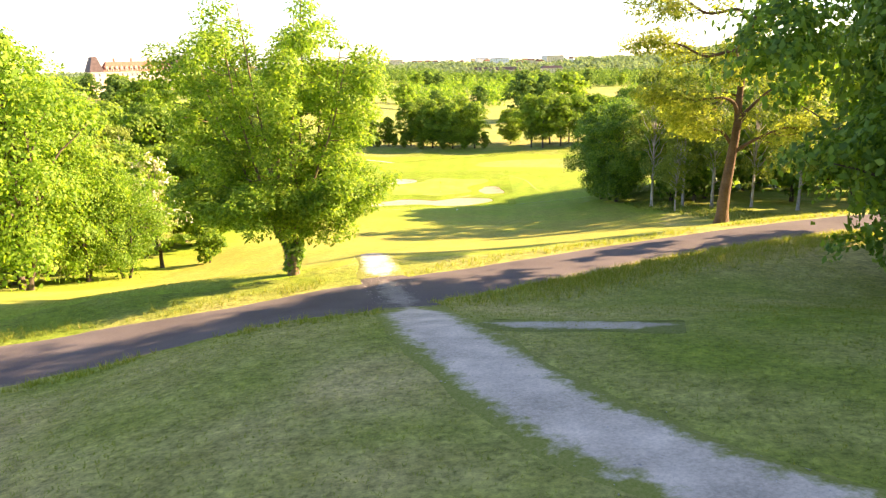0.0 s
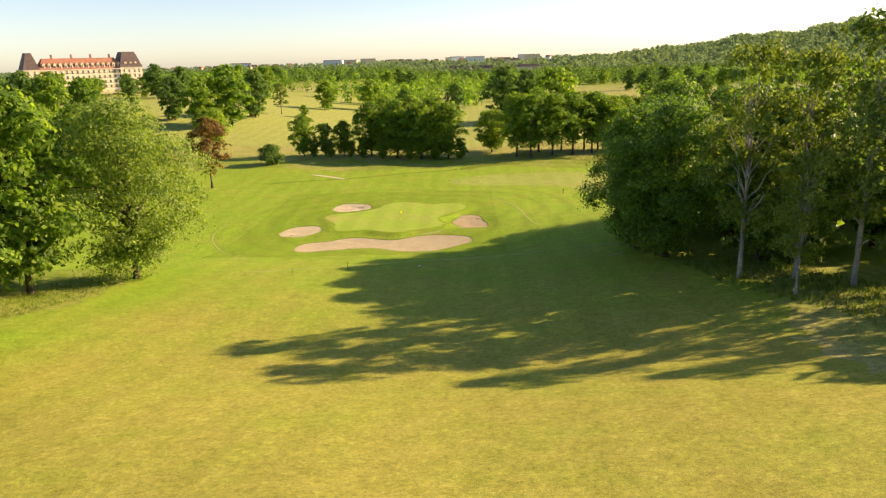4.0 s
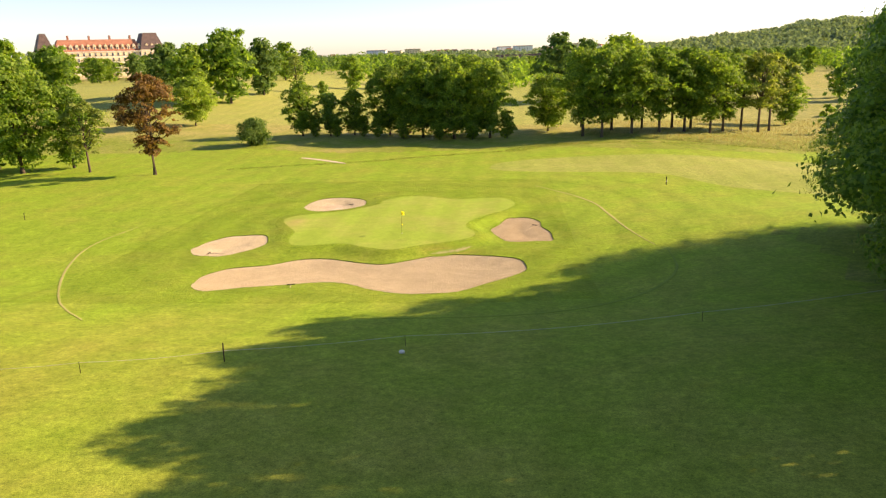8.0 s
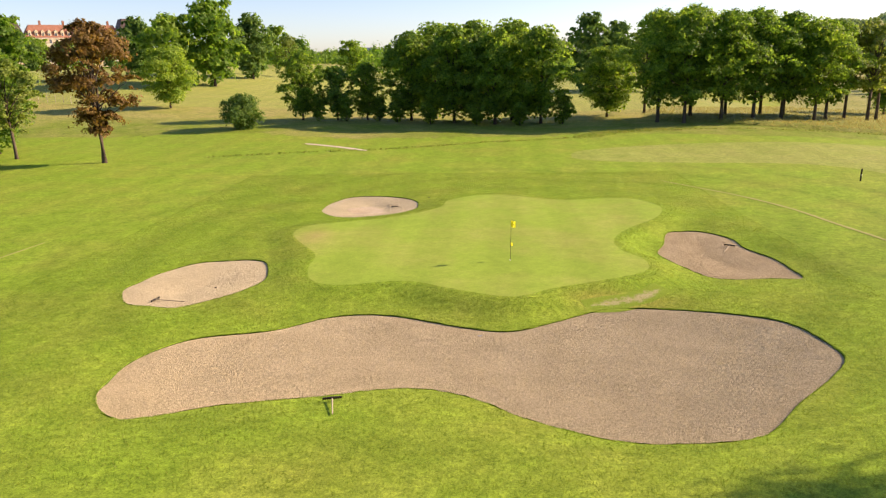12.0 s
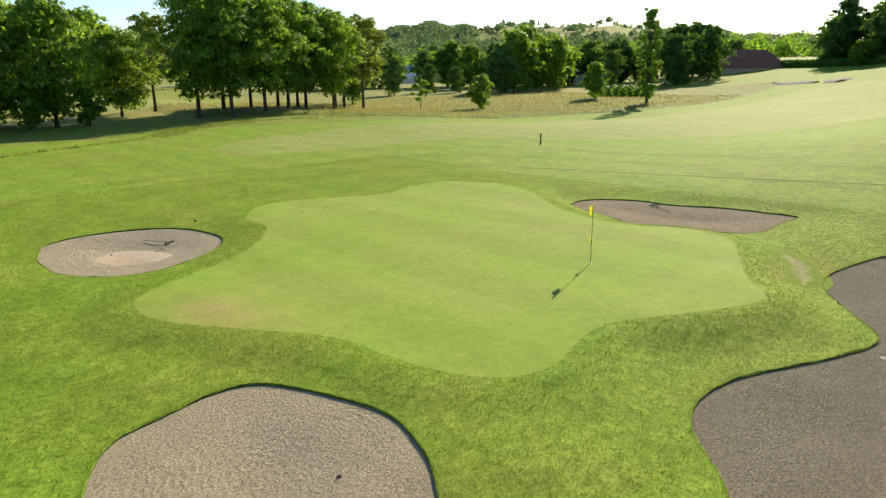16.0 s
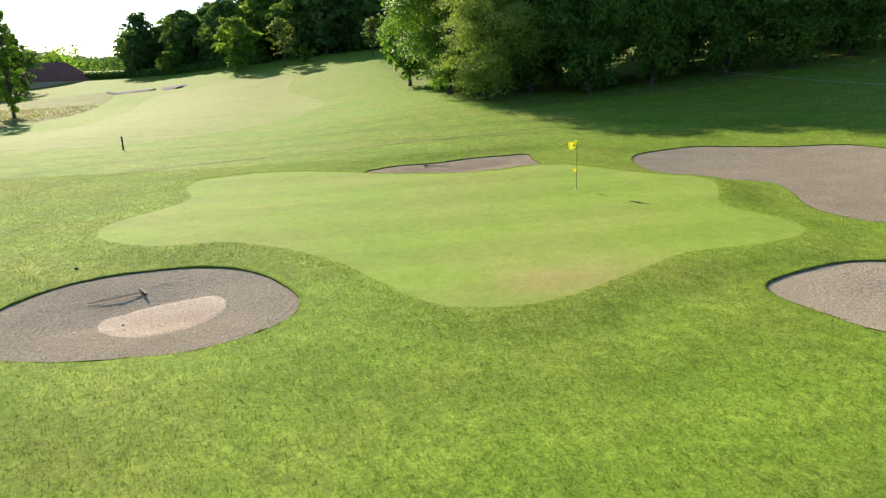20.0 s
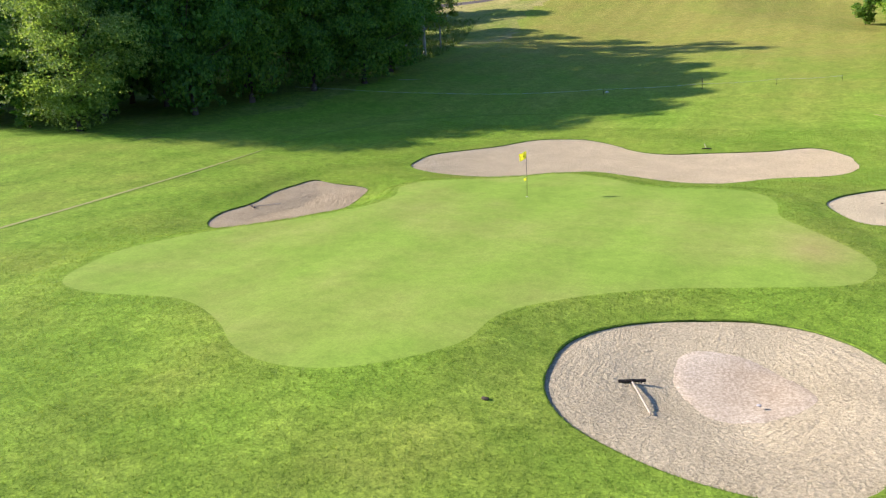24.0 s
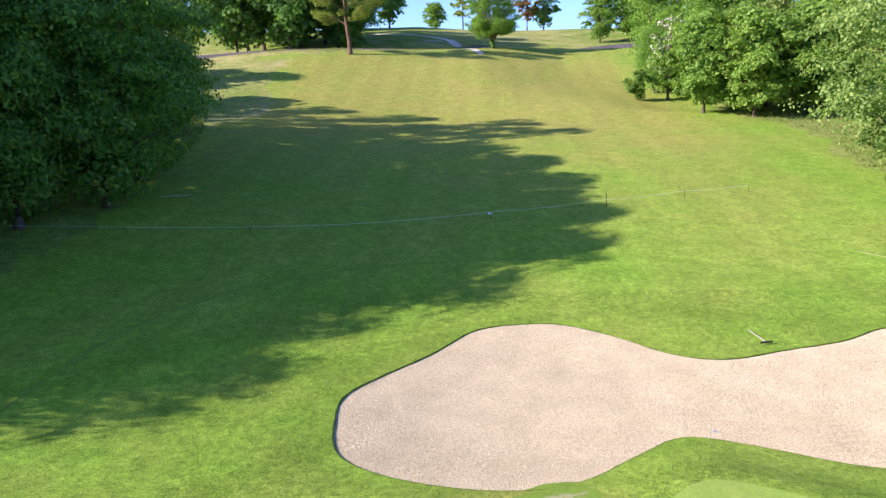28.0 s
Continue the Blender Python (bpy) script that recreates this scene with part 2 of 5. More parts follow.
LANE = worn_ground("worn_asphalt", (0.080, 0.069, 0.066), (0.165, 0.146, 0.135), (0.20, 0.18, 0.10), (0.34, 0.30, 0.19), 0.93, 0.35, 0.3, 22.0, 0.012)
WORN = worn_ground("trodden_turf", (0.29, 0.29, 0.09), (0.38, 0.345, 0.15), (0.165, 0.255, 0.022), (0.22, 0.325, 0.032), 0.45, 1.1)
BARK = surface("bark", (0.055, 0.042, 0.03), (0.14, 0.11, 0.08), 1.4, 12.0, 0.95, 0.05, 0.9)
STEMBARK = surface("pale_stem_bark", (0.13, 0.095, 0.05), (0.28, 0.22, 0.12), 1.4, 10.0, 0.95, 0.03, 0.7)
REDBARK = surface("red_bark", (0.09, 0.055, 0.03), (0.20, 0.13, 0.075), 1.4, 10.0, 0.95, 0.06, 0.9)
BIRCHBARK = surface("birch_bark", (0.20, 0.18, 0.15), (0.55, 0.52, 0.46), 1.2, 5.0, 0.8, 0.02, 0.5)
DARKWOOD = surface("dark_wood", (0.02, 0.017, 0.014), (0.05, 0.04, 0.03), 3.0, 20.0, 0.7, 0.005, 0.3)
PALEWOOD = surface("pale_wood", (0.36, 0.30, 0.22), (0.52, 0.46, 0.36), 3.0, 20.0, 0.7, 0.005, 0.3)
STONE = surface("grey_stone", (0.30, 0.29, 0.28), (0.48, 0.46, 0.44), 4.0, 20.0, 0.9, 0.01, 0.5)
WHITE = surface("white_paint", (0.70, 0.69, 0.66), (0.82, 0.81, 0.78), 2.0, 20.0, 0.6, 0.002, 0.2)
PLASTER = surface("cream_plaster", (0.66, 0.53, 0.34), (0.80, 0.68, 0.48), 0.4, 6.0, 0.9, 0.01, 0.3)
ROOFRED = surface("clay_roof_tiles", (0.25, 0.115, 0.07), (0.40, 0.19, 0.125), 0.5, 4.0, 0.85, 0.05, 0.6)
ROOFDARK = surface("slate", (0.075, 0.055, 0.05), (0.15, 0.11, 0.10), 0.6, 4.0, 0.7, 0.03, 0.5)
WINDOW = surface("dark_window_glass", (0.03, 0.035, 0.045), (0.07, 0.08, 0.10), 0.5, 3.0, 0.15, 0.0, 0.0, 0.6)
METAL = surface("grey_metal", (0.25, 0.25, 0.25), (0.38, 0.38, 0.37), 3.0, 20.0, 0.5, 0.002, 0.2)
ROPE = surface("pale_rope", (0.46, 0.48, 0.42), (0.62, 0.64, 0.57), 3.0, 20.0, 0.8, 0.002, 0.2)


def leaf_material(name, dark, light, warm, through=0.45, spec=0.25):
    """Leaves: tone varied leaf by leaf and tree by tree, half of the light passing through."""
    m, n, l, b = material(name)
    geo = n.new("ShaderNodeNewGeometry")
    info = n.new("ShaderNodeObjectInfo")
    r = ramp(n, [(0.0, dark), (0.6, light), (1.0, warm)])
    l.new(geo.outputs["Random Per Island"], r.inputs[0])
    tone = ramp(n, [(0.0, (0.80, 0.86, 0.80)), (1.0, (1.14, 1.08, 1.0))])
    l.new(info.outputs["Random"], tone.inputs[0])
    col = mix(n, l, 1.0, r.outputs[0], tone.outputs[0], "MULTIPLY")
    l.new(col, b.inputs["Base Color"])
    b.inputs["Roughness"].default_value = 0.55
    b.inputs["Specular IOR Level"].default_value = spec
    t = n.new("ShaderNodeBsdfTranslucent")
    l.new(mix(n, l, 1.0, col, (1.35, 1.35, 0.55), "MULTIPLY"), t.inputs["Color"])
    ms = n.new("ShaderNodeMixShader")
    ms.inputs[0].default_value = through
    l.new(b.outputs[0], ms.inputs[1])
    l.new(t.outputs[0], ms.inputs[2])
    l.new(ms.outputs[0], n["Material Output"].inputs[0])
    return m


L_DARK = leaf_material("maple_leaves", (0.068, 0.146, 0.024), (0.155, 0.285, 0.040), (0.265, 0.392, 0.060), 0.52, 0.35)
L_MID = leaf_material("lime_leaves", (0.100, 0.190, 0.028), (0.200, 0.325, 0.042), (0.320, 0.435, 0.062), 0.62)
L_LIGHT = leaf_material("robinia_leaves", (0.110, 0.215, 0.024), (0.215, 0.360, 0.038), (0.350, 0.465, 0.058), 0.55)
L_CHEST = leaf_material("chestnut_leaves", (0.135, 0.230, 0.028), (0.245, 0.375, 0.043), (0.375, 0.485, 0.068), 0.55)
L_YELLOW = leaf_material("yellow_green_leaves", (0.20, 0.25, 0.04), (0.34, 0.38, 0.07), (0.48, 0.48, 0.11), 0.65)
L_PALE = leaf_material("silvery_leaves", (0.145, 0.225, 0.042), (0.245, 0.34, 0.07), (0.36, 0.45, 0.11), 0.5)
L_BIRCH = leaf_material("birch_leaves", (0.130, 0.195, 0.035), (0.225, 0.300, 0.055), (0.325, 0.390, 0.080), 0.45)
L_COPPER = leaf_material("copper_leaves", (0.125, 0.072, 0.024), (0.255, 0.15, 0.048), (0.39, 0.245, 0.08), 0.5)
# a little distance haze is mixed in: bluer and duller than near leaves
L_FAR = leaf_material("hazy_far_leaves", (0.080, 0.150, 0.042), (0.130, 0.220, 0.065), (0.190, 0.285, 0.088), 0.45, 0.0)
# pale blue tone: distance haze put into the hill leaf colour
L_HAZY_HILL = leaf_material("hazy_hill_leaves", (0.155, 0.225, 0.170), (0.190, 0.265, 0.200), (0.220, 0.300, 0.225), 0.5, 0.0)
L_FLOWER = leaf_material("white_blossom", (0.45, 0.44, 0.36), (0.62, 0.60, 0.50), (0.72, 0.70, 0.60), 0.4)
YELLOW = leaf_material("yellow_cloth", (0.76, 0.74, 0.03), (0.82, 0.80, 0.04), (0.84, 0.82, 0.06), 0.5)
L_SILVER = leaf_material("silver_leaves", (0.28, 0.32, 0.22), (0.40, 0.44, 0.32), (0.52, 0.55, 0.42), 0.35)
L_GRASS = leaf_material("grass_blades", (0.10, 0.17, 0.025), (0.17, 0.235, 0.04), (0.36, 0.32, 0.12), 0.4)
L_LAWN = leaf_material("hilltop_blades", (0.15, 0.208, 0.026), (0.225, 0.282, 0.045), (0.39, 0.345, 0.13), 0.5)
L_TURF = leaf_material("mown_blades", (0.13, 0.205, 0.022), (0.20, 0.28, 0.035), (0.34, 0.37, 0.08), 0.5)
L_HAY = leaf_material("dry_grass_blades", (0.25, 0.24, 0.11), (0.36, 0.325, 0.17), (0.46, 0.40, 0.23), 0.4)


# ---- helpers of the build ----
def thing(name, label, category, at=(0, 0, 0), group="", kind=""):
    ob = new(name)
    ob.location = at
    return tagged(ob, label, category, group, kind)


def mesh_object(name, verts, faces, mats, parent=None, label="", smooth=False):
    me = bpy.data.meshes.new(name)
    me.from_pydata(verts, [], faces)
    for m in mats if isinstance(mats, (list, tuple)) else (mats,):
        me.materials.append(m)
    if smooth:
        me.polygons.foreach_set("use_smooth", [True] * len(me.polygons))
    me.update()
    ob = new(name, me)
    ob.parent = parent
    return tagged(ob, label)


def part(name, bm, mat, parent=None, label=""):
    me = bpy.data.meshes.new(name)
    bm.to_mesh(me)
    bm.free()
    me.materials.append(mat)
    ob = new(name, me)
    ob.parent = parent
    return tagged(ob, label)


def tube(bm, path, radii, sides=7):
    """A tapered tube along a path, closed at both ends."""
    rings = []
    for i, p in enumerate(path):
        a = Vector(path[min(i + 1, len(path) - 1)]) - Vector(path[max(i - 1, 0)])
        q = a.to_track_quat("Z", "Y")
        rings.append([bm.verts.new(Vector(p) + q @ Vector((radii[i] * math.cos(2 * math.pi * k / sides), radii[i] * math.sin(2 * math.pi * k / sides), 0))) for k in range(sides)])
    for r, s in zip(rings, rings[1:]):
        for k in range(sides):
            bm.faces.new((r[k], r[(k + 1) % sides], s[(k + 1) % sides], s[k]))
    bm.faces.new(rings[0][::-1])
    bm.faces.new(rings[-1])


def box(bm, x0, y0, z0, x1, y1, z1, bevel=0.0):
    v = [bm.verts.new(p) for p in ((x0, y0, z0), (x1, y0, z0), (x1, y1, z0), (x0, y1, z0), (x0, y0, z1), (x1, y0, z1), (x1, y1, z1), (x0, y1, z1))]
    fs = [bm.faces.new([v[i] for i in f]) for f in ((0, 3, 2, 1), (4, 5, 6, 7), (0, 1, 5, 4), (1, 2, 6, 5), (2, 3, 7, 6), (3, 0, 4, 7))]
    if bevel:
        bmesh.ops.bevel(bm, geom=list({e for f in fs for e in f.edges}), offset=bevel, segments=1, affect="EDGES")


def closed_curve(points, per=6):
    """A smooth closed line through control points."""
    p = np.array(points, float)
    n, out = len(p), []
    for i in range(n):
        a, b, c, d = p[i - 1], p[i], p[(i + 1) % n], p[(i + 2) % n]
        for t in np.arange(per) / per:
            out.append(0.5 * (2 * b + (c - a) * t + (2 * a - 5 * b + 4 * c - d) * t * t + (3 * b - a - 3 * c + d) * t ** 3))
    return np.array(out)


def open_curve(points, per=6):
    p = np.array(points, float)
    p = np.vstack([2 * p[0] - p[1], p, 2 * p[-1] - p[-2]])
    out = []
    for i in range(1, len(p) - 2):
        a, b, c, d = p[i - 1:i + 3]
        for t in np.arange(per) / per:
            out.append(0.5 * (2 * b + (c - a) * t + (2 * a - 5 * b + 4 * c - d) * t * t + (3 * b - a - 3 * c + d) * t ** 3))
    return np.array(out + [p[-2]])


def inside(poly, x, y):
    """Which of the points lie in the polygon."""
    x, y = np.asarray(x, float), np.asarray(y, float)
    res = np.zeros(x.shape, bool)
    for (ax, ay), (bx, by) in zip(poly, np.roll(poly, -1, 0)):
        if ay != by:
            res ^= ((ay > y) != (by > y)) & (x < (bx - ax) * (y - ay) / (by - ay) + ax)
    return res


def away(poly, x, y, closed=True):
    """The distance of points to a line."""
    x, y = np.asarray(x, float), np.asarray(y, float)
    best = np.full(x.shape, 1e9)
    ends = np.roll(poly, -1, 0) if closed else poly[1:]
    for (ax, ay), (bx, by) in zip(poly, ends):
        ux, uy = bx - ax, by - ay
        t = np.clip(((x - ax) * ux + (y - ay) * uy) / (ux * ux + uy * uy + 1e-12), 0, 1)
        best = np.minimum(best, np.hypot(x - ax - t * ux, y - ay - t * uy))
    return best


def grown(poly, by):
    """The closed line moved outwards."""
    t = np.roll(poly, -1, 0) - np.roll(poly, 1, 0)
    nrm = np.stack([t[:, 1], -t[:, 0]], 1) / np.linalg.norm(t, axis=1)[:, None]
    area = np.sum(poly[:, 0] * np.roll(poly[:, 1], -1) - poly[:, 1] * np.roll(poly[:, 0], -1))
    return poly + nrm * by * (1 if area > 0 else -1)


# ---- the lie of the land ----
def sm(t):
    t = np.clip(t, 0, 1)
    return t * t * (3 - 2 * t)


SLOPE_Y = (-400, -140, -90, -60, -35, -12, 0, 7, 10.5, 14, 16.5, 19, 23, 25.5, 28, 30, 34, 37, 52, 75, 95, 105, 114, 124, 132, 140, 160, 200, 260, 420, 900, 5000)
SLOPE_Z = (31, 30.5, 30, 29, 27.3, 24.3, 22.6, 21.6, 21.2, 20.4, 19.7, 19.2, 18.95, 18.8, 18.5, 18.1, 17.1, 16.2, 12.6, 7.4, 5.3, 4.0, 3.0, 1.3, 0.35, -0.15, -0.3, -0.35, -0.6, -2, -5, -8)
FINE_Y = np.arange(-500, 1200, 1.0)
HANN = np.hanning(7) / np.hanning(7).sum()
FINE_Z = np.convolve(np.pad(np.interp(FINE_Y, SLOPE_Y, SLOPE_Z), 3, mode="edge"), HANN, "valid")
HILL_AZ = (-180, -120, -60, -30, -10, 4, 10, 14, 22, 30, 38, 46, 58, 66, 75, 90, 130, 180)
HILL_H = (2, 2, 2, 4, 8, 14, 16, 24, 52, 80, 76, 82, 80, 50, 26, 10, 4, 2)


def base(x, y):
    x, y = np.asarray(x, float), np.asarray(y, float)
    z = np.interp(y + 0.6 * np.clip(1 - x, 0, 14) * (1 - sm((y - 45) / 28)) * sm((y + 30) / 30), FINE_Y, FINE_Z)
    z = z + 2.1 * sm((x - 4) / 36) * sm((y - 25) / 15) * (1 - sm((y - 142) / 26))
    z = z - 2.4 * sm((x - 30) / 50) * sm((y - 168) / 40) * (1 - sm((y - 350) / 300))
    z = z + 9 * sm((x - 60 - np.maximum(0, y - 140)) / 150) * sm((y - 30) / 40)
    z = z + 9 * sm((-x - 10) / 110) * sm((y - 205) / 140) + 0.6 * sm((-x - 15) / 30) * sm((y - 200) / 25)
    z = z + 0.9 * np.exp(-((x - 27) / 18) ** 2 - ((y - 36) / 12) ** 2)
    z = z - 0.95 * sm((-x - 12) / 12) * sm((y - 30) / 15) * (1 - sm((y - 66) / 7))
    z = z + 0.085 * np.clip(x - 6, -10, 10) * (1 - sm((y - 6) / 16))
    r, az = np.hypot(x, y - 150), np.degrees(np.arctan2(x, y - 150))
    far = sm((r - 1000) / 800)
    z = z * (1 - 0.6 * far) + np.interp(az, HILL_AZ, HILL_H) * far * (0.93 + 0.07 * np.sin(az * 0.9) + 0.05 * np.sin(az * 2.3 + 1))
    return z


GREEN_LINE = closed_curve([(-15.9, 155.2), (-15.3, 157.5), (-12.9, 158.7), (-10.4, 159.8), (-8.4, 161.4), (-6.9, 163.4), (-6.7, 165.6), (-5.2, 167.5), (-3.6, 168.2), (-1.8, 167.9),
    (0.1, 166.6), (2.5, 165.7), (5.5, 166.3), (7.5, 165.9), (8.5, 164.1), (8.8, 162.1), (7.8, 159.2), (5.5, 156.1), (4.0, 153.0), (4.0, 150.5),
    (4.9, 148.5), (4.5, 146.5), (2.1, 145.0), (-0.2, 143.8), (-2.2, 142.4), (-4.9, 143.5), (-7.4, 144.9), (-10.6, 144.3), (-12.1, 145.1), (-12.8, 147.0),
    (-13.1, 149.8), (-14.5, 152.2)], 5)
BIG = closed_curve([(9.5, 137.9), (9.0, 140.2), (7.1, 141.5), (3.9, 142.2), (1.5, 141.8), (-0.5, 140.4), (-2.4, 139.2), (-4.4, 139.7), (-7.6, 141.1), (-10.1, 140.9),
    (-12.3, 139.1), (-15.2, 137.9), (-16.4, 135.7), (-16.3, 133.5), (-15.9, 132.0), (-14.2, 130.4), (-11.6, 131.6), (-8.8, 132.4), (-6.0, 133.2), (-3.9, 132.6),
    (-2.0, 130.9), (0.1, 129.6), (1.8, 129.4), (4.3, 130.0), (6.3, 132.4), (8.3, 134.6), (9.4, 136.2)], 6)
WEST = closed_curve([(-21.3, 143.9), (-21.1, 145.2), (-20.8, 146.7), (-19.6, 148.7), (-18.1, 149.2), (-16.7, 149.4), (-15.7, 148.9), (-14.9, 146.9), (-14.7, 145.5), (-15.1, 144.2),
    (-15.8, 143.0), (-17.4, 141.4), (-18.9, 141.6), (-20.1, 141.9)], 8)
NORTH = closed_curve([(-10.0, 167.8), (-9.2, 166.7), (-8.9, 165.4), (-8.9, 164.0), (-9.5, 162.8), (-10.5, 161.9), (-11.7, 161.3), (-13.0, 160.9), (-14.3, 161.1),
    (-15.3, 161.9), (-16.0, 163.1), (-16.1, 164.4), (-16.0, 165.8), (-15.6, 167.1), (-15.0, 168.3), (-13.8, 168.9), (-12.5, 168.9), (-11.2, 168.5)], 7)
EAST = closed_curve([(10.7, 156.3), (11.4, 154.6), (11.4, 152.5), (12.1, 150.1), (12.2, 148.1), (12.1, 146.3), (10.6, 146.5), (8.1, 146.8), (6.9, 149.3), (6.3, 151.8),
    (7.1, 153.9), (7.6, 155.8), (8.1, 156.8), (8.9, 157.1), (9.8, 157.1)], 8)
HOLLOW = closed_curve([(-12.2, 165.7), (-11.6, 164.7), (-11.5, 163.6), (-12, 163), (-12.9, 163), (-13.8, 163.7), (-14.3, 164.5), (-14.1, 165.1), (-13.5, 165.7), (-12.7, 166)], 5)
HOLLOW = HOLLOW.mean(0) + (HOLLOW - HOLLOW.mean(0)) * 1.06
BUNKERS = (BIG, WEST, NORTH, EAST)
RISES = (0.03, 0.22, 0.08, -0.10)
MEADOW_LINE = closed_curve([(58, 214), (80, 211), (110, 206), (150, 206), (190, 214), (190, 250), (240, 300), (240, 420), (120, 420), (70, 300), (44, 262), (30, 262), (24, 236), (40, 222)], 6)


def land(x, y):
    """The ground: the lie of the land, the raised green and small swells."""
    x, y = np.asarray(x, float), np.asarray(y, float)
    z = base(x, y)
    near = (np.abs(x) < 40) & (y > 115) & (y < 195)
    if near.any():
        xn, yn = x[near], y[near]
        d = np.where(inside(GREEN_LINE, xn, yn), 0.0, away(GREEN_LINE, xn, yn))
        level = 0.06 - 0.012 * (yn - 149) + 0.004 * (xn + 3) + 0.05 * np.sin(xn * 0.35) * np.sin(yn * 0.3)
        z[near] = level + (z[near] - level) * sm((d - 0.25) / 1.9)
        for b, rise in zip(BUNKERS, RISES):
            gap = away(b, xn, yn)
            z[near] -= 0.13 * np.exp(-(gap / 1.4) ** 2) * sm(d / 1.2)
            z[near] += rise * np.exp(-(np.where(inside(b, xn, yn), 0.0, gap) / 2.6) ** 2) * sm(d / 1.5)
    z = z + 0.10 * np.sin(x * 0.21 + 0.7) * np.sin(y * 0.17) * sm((np.hypot(x + 3, y - 152) - 22) / 15)
    mead = (x > 10) & (x < 250) & (y > 195) & (y < 430)
    if mead.any():
        ins = inside(MEADOW_LINE, x[mead], y[mead])
        z[mead] += np.where(ins, 0.45 * sm(away(MEADOW_LINE, x[mead], y[mead]) / 1.5), 0)
    return z


def ground(x, y):
    return float(land(np.array([x]), np.array([y]))[0])


def dryness(x, y):
    """How parched the grass is: watered round the green, dry on the slope and in the meadow."""
    d = 0.13 + 0.22 * sm((130 - y) / 20) + 0.55 * sm((112 - y) / 40) * (1 - 0.3 * sm((40 - y) / 20))
    d = d + 0.32 * np.exp(-((x - 45) / 30) ** 2 - ((y - 190) / 9) ** 2) + 0.3 * np.exp(-((x - 120) / 45) ** 2 - ((y - 172) / 22) ** 2)
    d = d + 0.45 * sm((y - 222) / 25) + 0.5 * np.exp(-((x + 28) / 9) ** 2 - ((y - 215) / 6) ** 2) * 0.6
    d = d + 1.1 * np.exp(-((x - 2.9) / 2.0) ** 2 - ((y - 142.8) / 0.8) ** 2) + 0.5 * np.exp(-((x + 14.2) / 0.9) ** 2 - ((y - 154.3) / 1.6) ** 2)
    d = d - 0.24 * sm((26 - y) / 6) + 0.8 * np.exp(-((x - 5.1) / 1.3) ** 2 - ((y - 6.9) / 1.3) ** 2) + 0.9 * np.exp(-((x - 6.7) / 1.4) ** 2 - ((y - 2.3) / 0.9) ** 2) + 0.25 * np.exp(-((x - 13) / 3) ** 2 - ((y - 15) / 2) ** 2)
    d = d - 0.28 * sm((x - 9.5) / 4) * sm((22 - y) / 5)
    d = d * (1 - 0.65 * sm((-x - 19) / 7) * (1 - sm((y - 150) / 20)))
    d = d * (1 - 0.6 * sm((x - 27) / 6) * sm((y - 45) / 10) * (1 - sm((y - 140) / 10)))
    d = d + 0.22 * (np.sin(x * 0.55 + 0.8) * np.sin(y * 0.62 + 0.3) + 0.6 * np.sin(x * 1.3 + y * 0.9)) * sm((24 - y) / 6)
    d = d - 0.5 * np.exp(-((y - 24 - 0.52 * x) / 3.5) ** 2) * (np.abs(x - 12) < 34)
    r = np.hypot(x, y - 150)
    d = d * (1 - sm((r - 500) / 300))
    slope = np.degrees(np.arctan2(x, y - 150))
    d = d + 0.4 * sm((r - 1250) / 150) * sm((slope - 46) / 3) * sm((63 - slope) / 3)
    return np.clip(d, 0, 1)


# ---- ground ----
def resampled(poly, step):
    seg = np.linalg.norm(np.roll(poly, -1, 0) - poly, axis=1)
    s = np.r_[0, np.cumsum(seg)]
    at = np.linspace(0, s[-1], max(8, int(s[-1] / step)), endpoint=False)
    p = np.vstack([poly, poly[:1]])
    return np.stack([np.interp(at, s, p[:, 0]), np.interp(at, s, p[:, 1])], 1)


def lattice(x0, y0, x1, y1, step, hole=None):
    gx, gy = np.meshgrid(np.arange(x0, x1 + 1e-6, step), np.arange(y0, y1 + 1e-6, step))
    gx = gx + (np.arange(gx.shape[0]) % 2)[:, None] * step * 0.5
    p = np.stack([gx.ravel(), gy.ravel()], 1)
    if hole:
        hx0, hy0, hx1, hy1 = hole
        p = p[~((p[:, 0] > hx0) & (p[:, 0] < hx1) & (p[:, 1] > hy0) & (p[:, 1] < hy1))]
    return p


def triangulated(points, loops):
    verts, edges = [tuple(p) for p in points], []
    for lp in loops:
        n = len(verts)
        verts += [tuple(p) for p in lp]
        edges += [(n + i, n + (i + 1) % len(lp)) for i in range(len(lp))]
    out = geometry.delaunay_2d_cdt([Vector(v) for v in verts], edges, [], 0, 1e-5)
    return np.array([(v.x, v.y) for v in out[0]]), np.array([tuple(f) for f in out[2]])


ROAD_LINE = [(-90, -14), (-50, -2), (-30, 5.5), (-19, 10), (-13, 12.3), (-8.6, 13.9), (-4, 15.7), (-0.4, 17.2), (2.4, 19.2), (5, 21.2), (7.9, 23.1), (12.4, 25.7), (15.9, 27.7), (22.9, 31), (30, 33.6), (40, 36.5), (60, 41), (110, 50), (300, 80)]
SHORT_LINE = closed_curve([(5.4, 190), (7.5, 195.5), (18.6, 201), (34, 201.5), (50, 197), (70, 192), (115, 192), (152, 193), (152, 163), (115, 162), (82, 157), (62, 157.5), (48, 163.6), (36, 172), (29, 183), (16, 185.5), (8, 187)], 6)
N1, N2, N3 = (-30, 122, 28, 184), (-96, -70, 140, 266), (-420, -420, 520, 620)
loops = [resampled(b, 0.3) for b in BUNKERS] + [resampled(GREEN_LINE, 0.4), resampled(MEADOW_LINE, 3.0), resampled(SHORT_LINE, 2.0)]
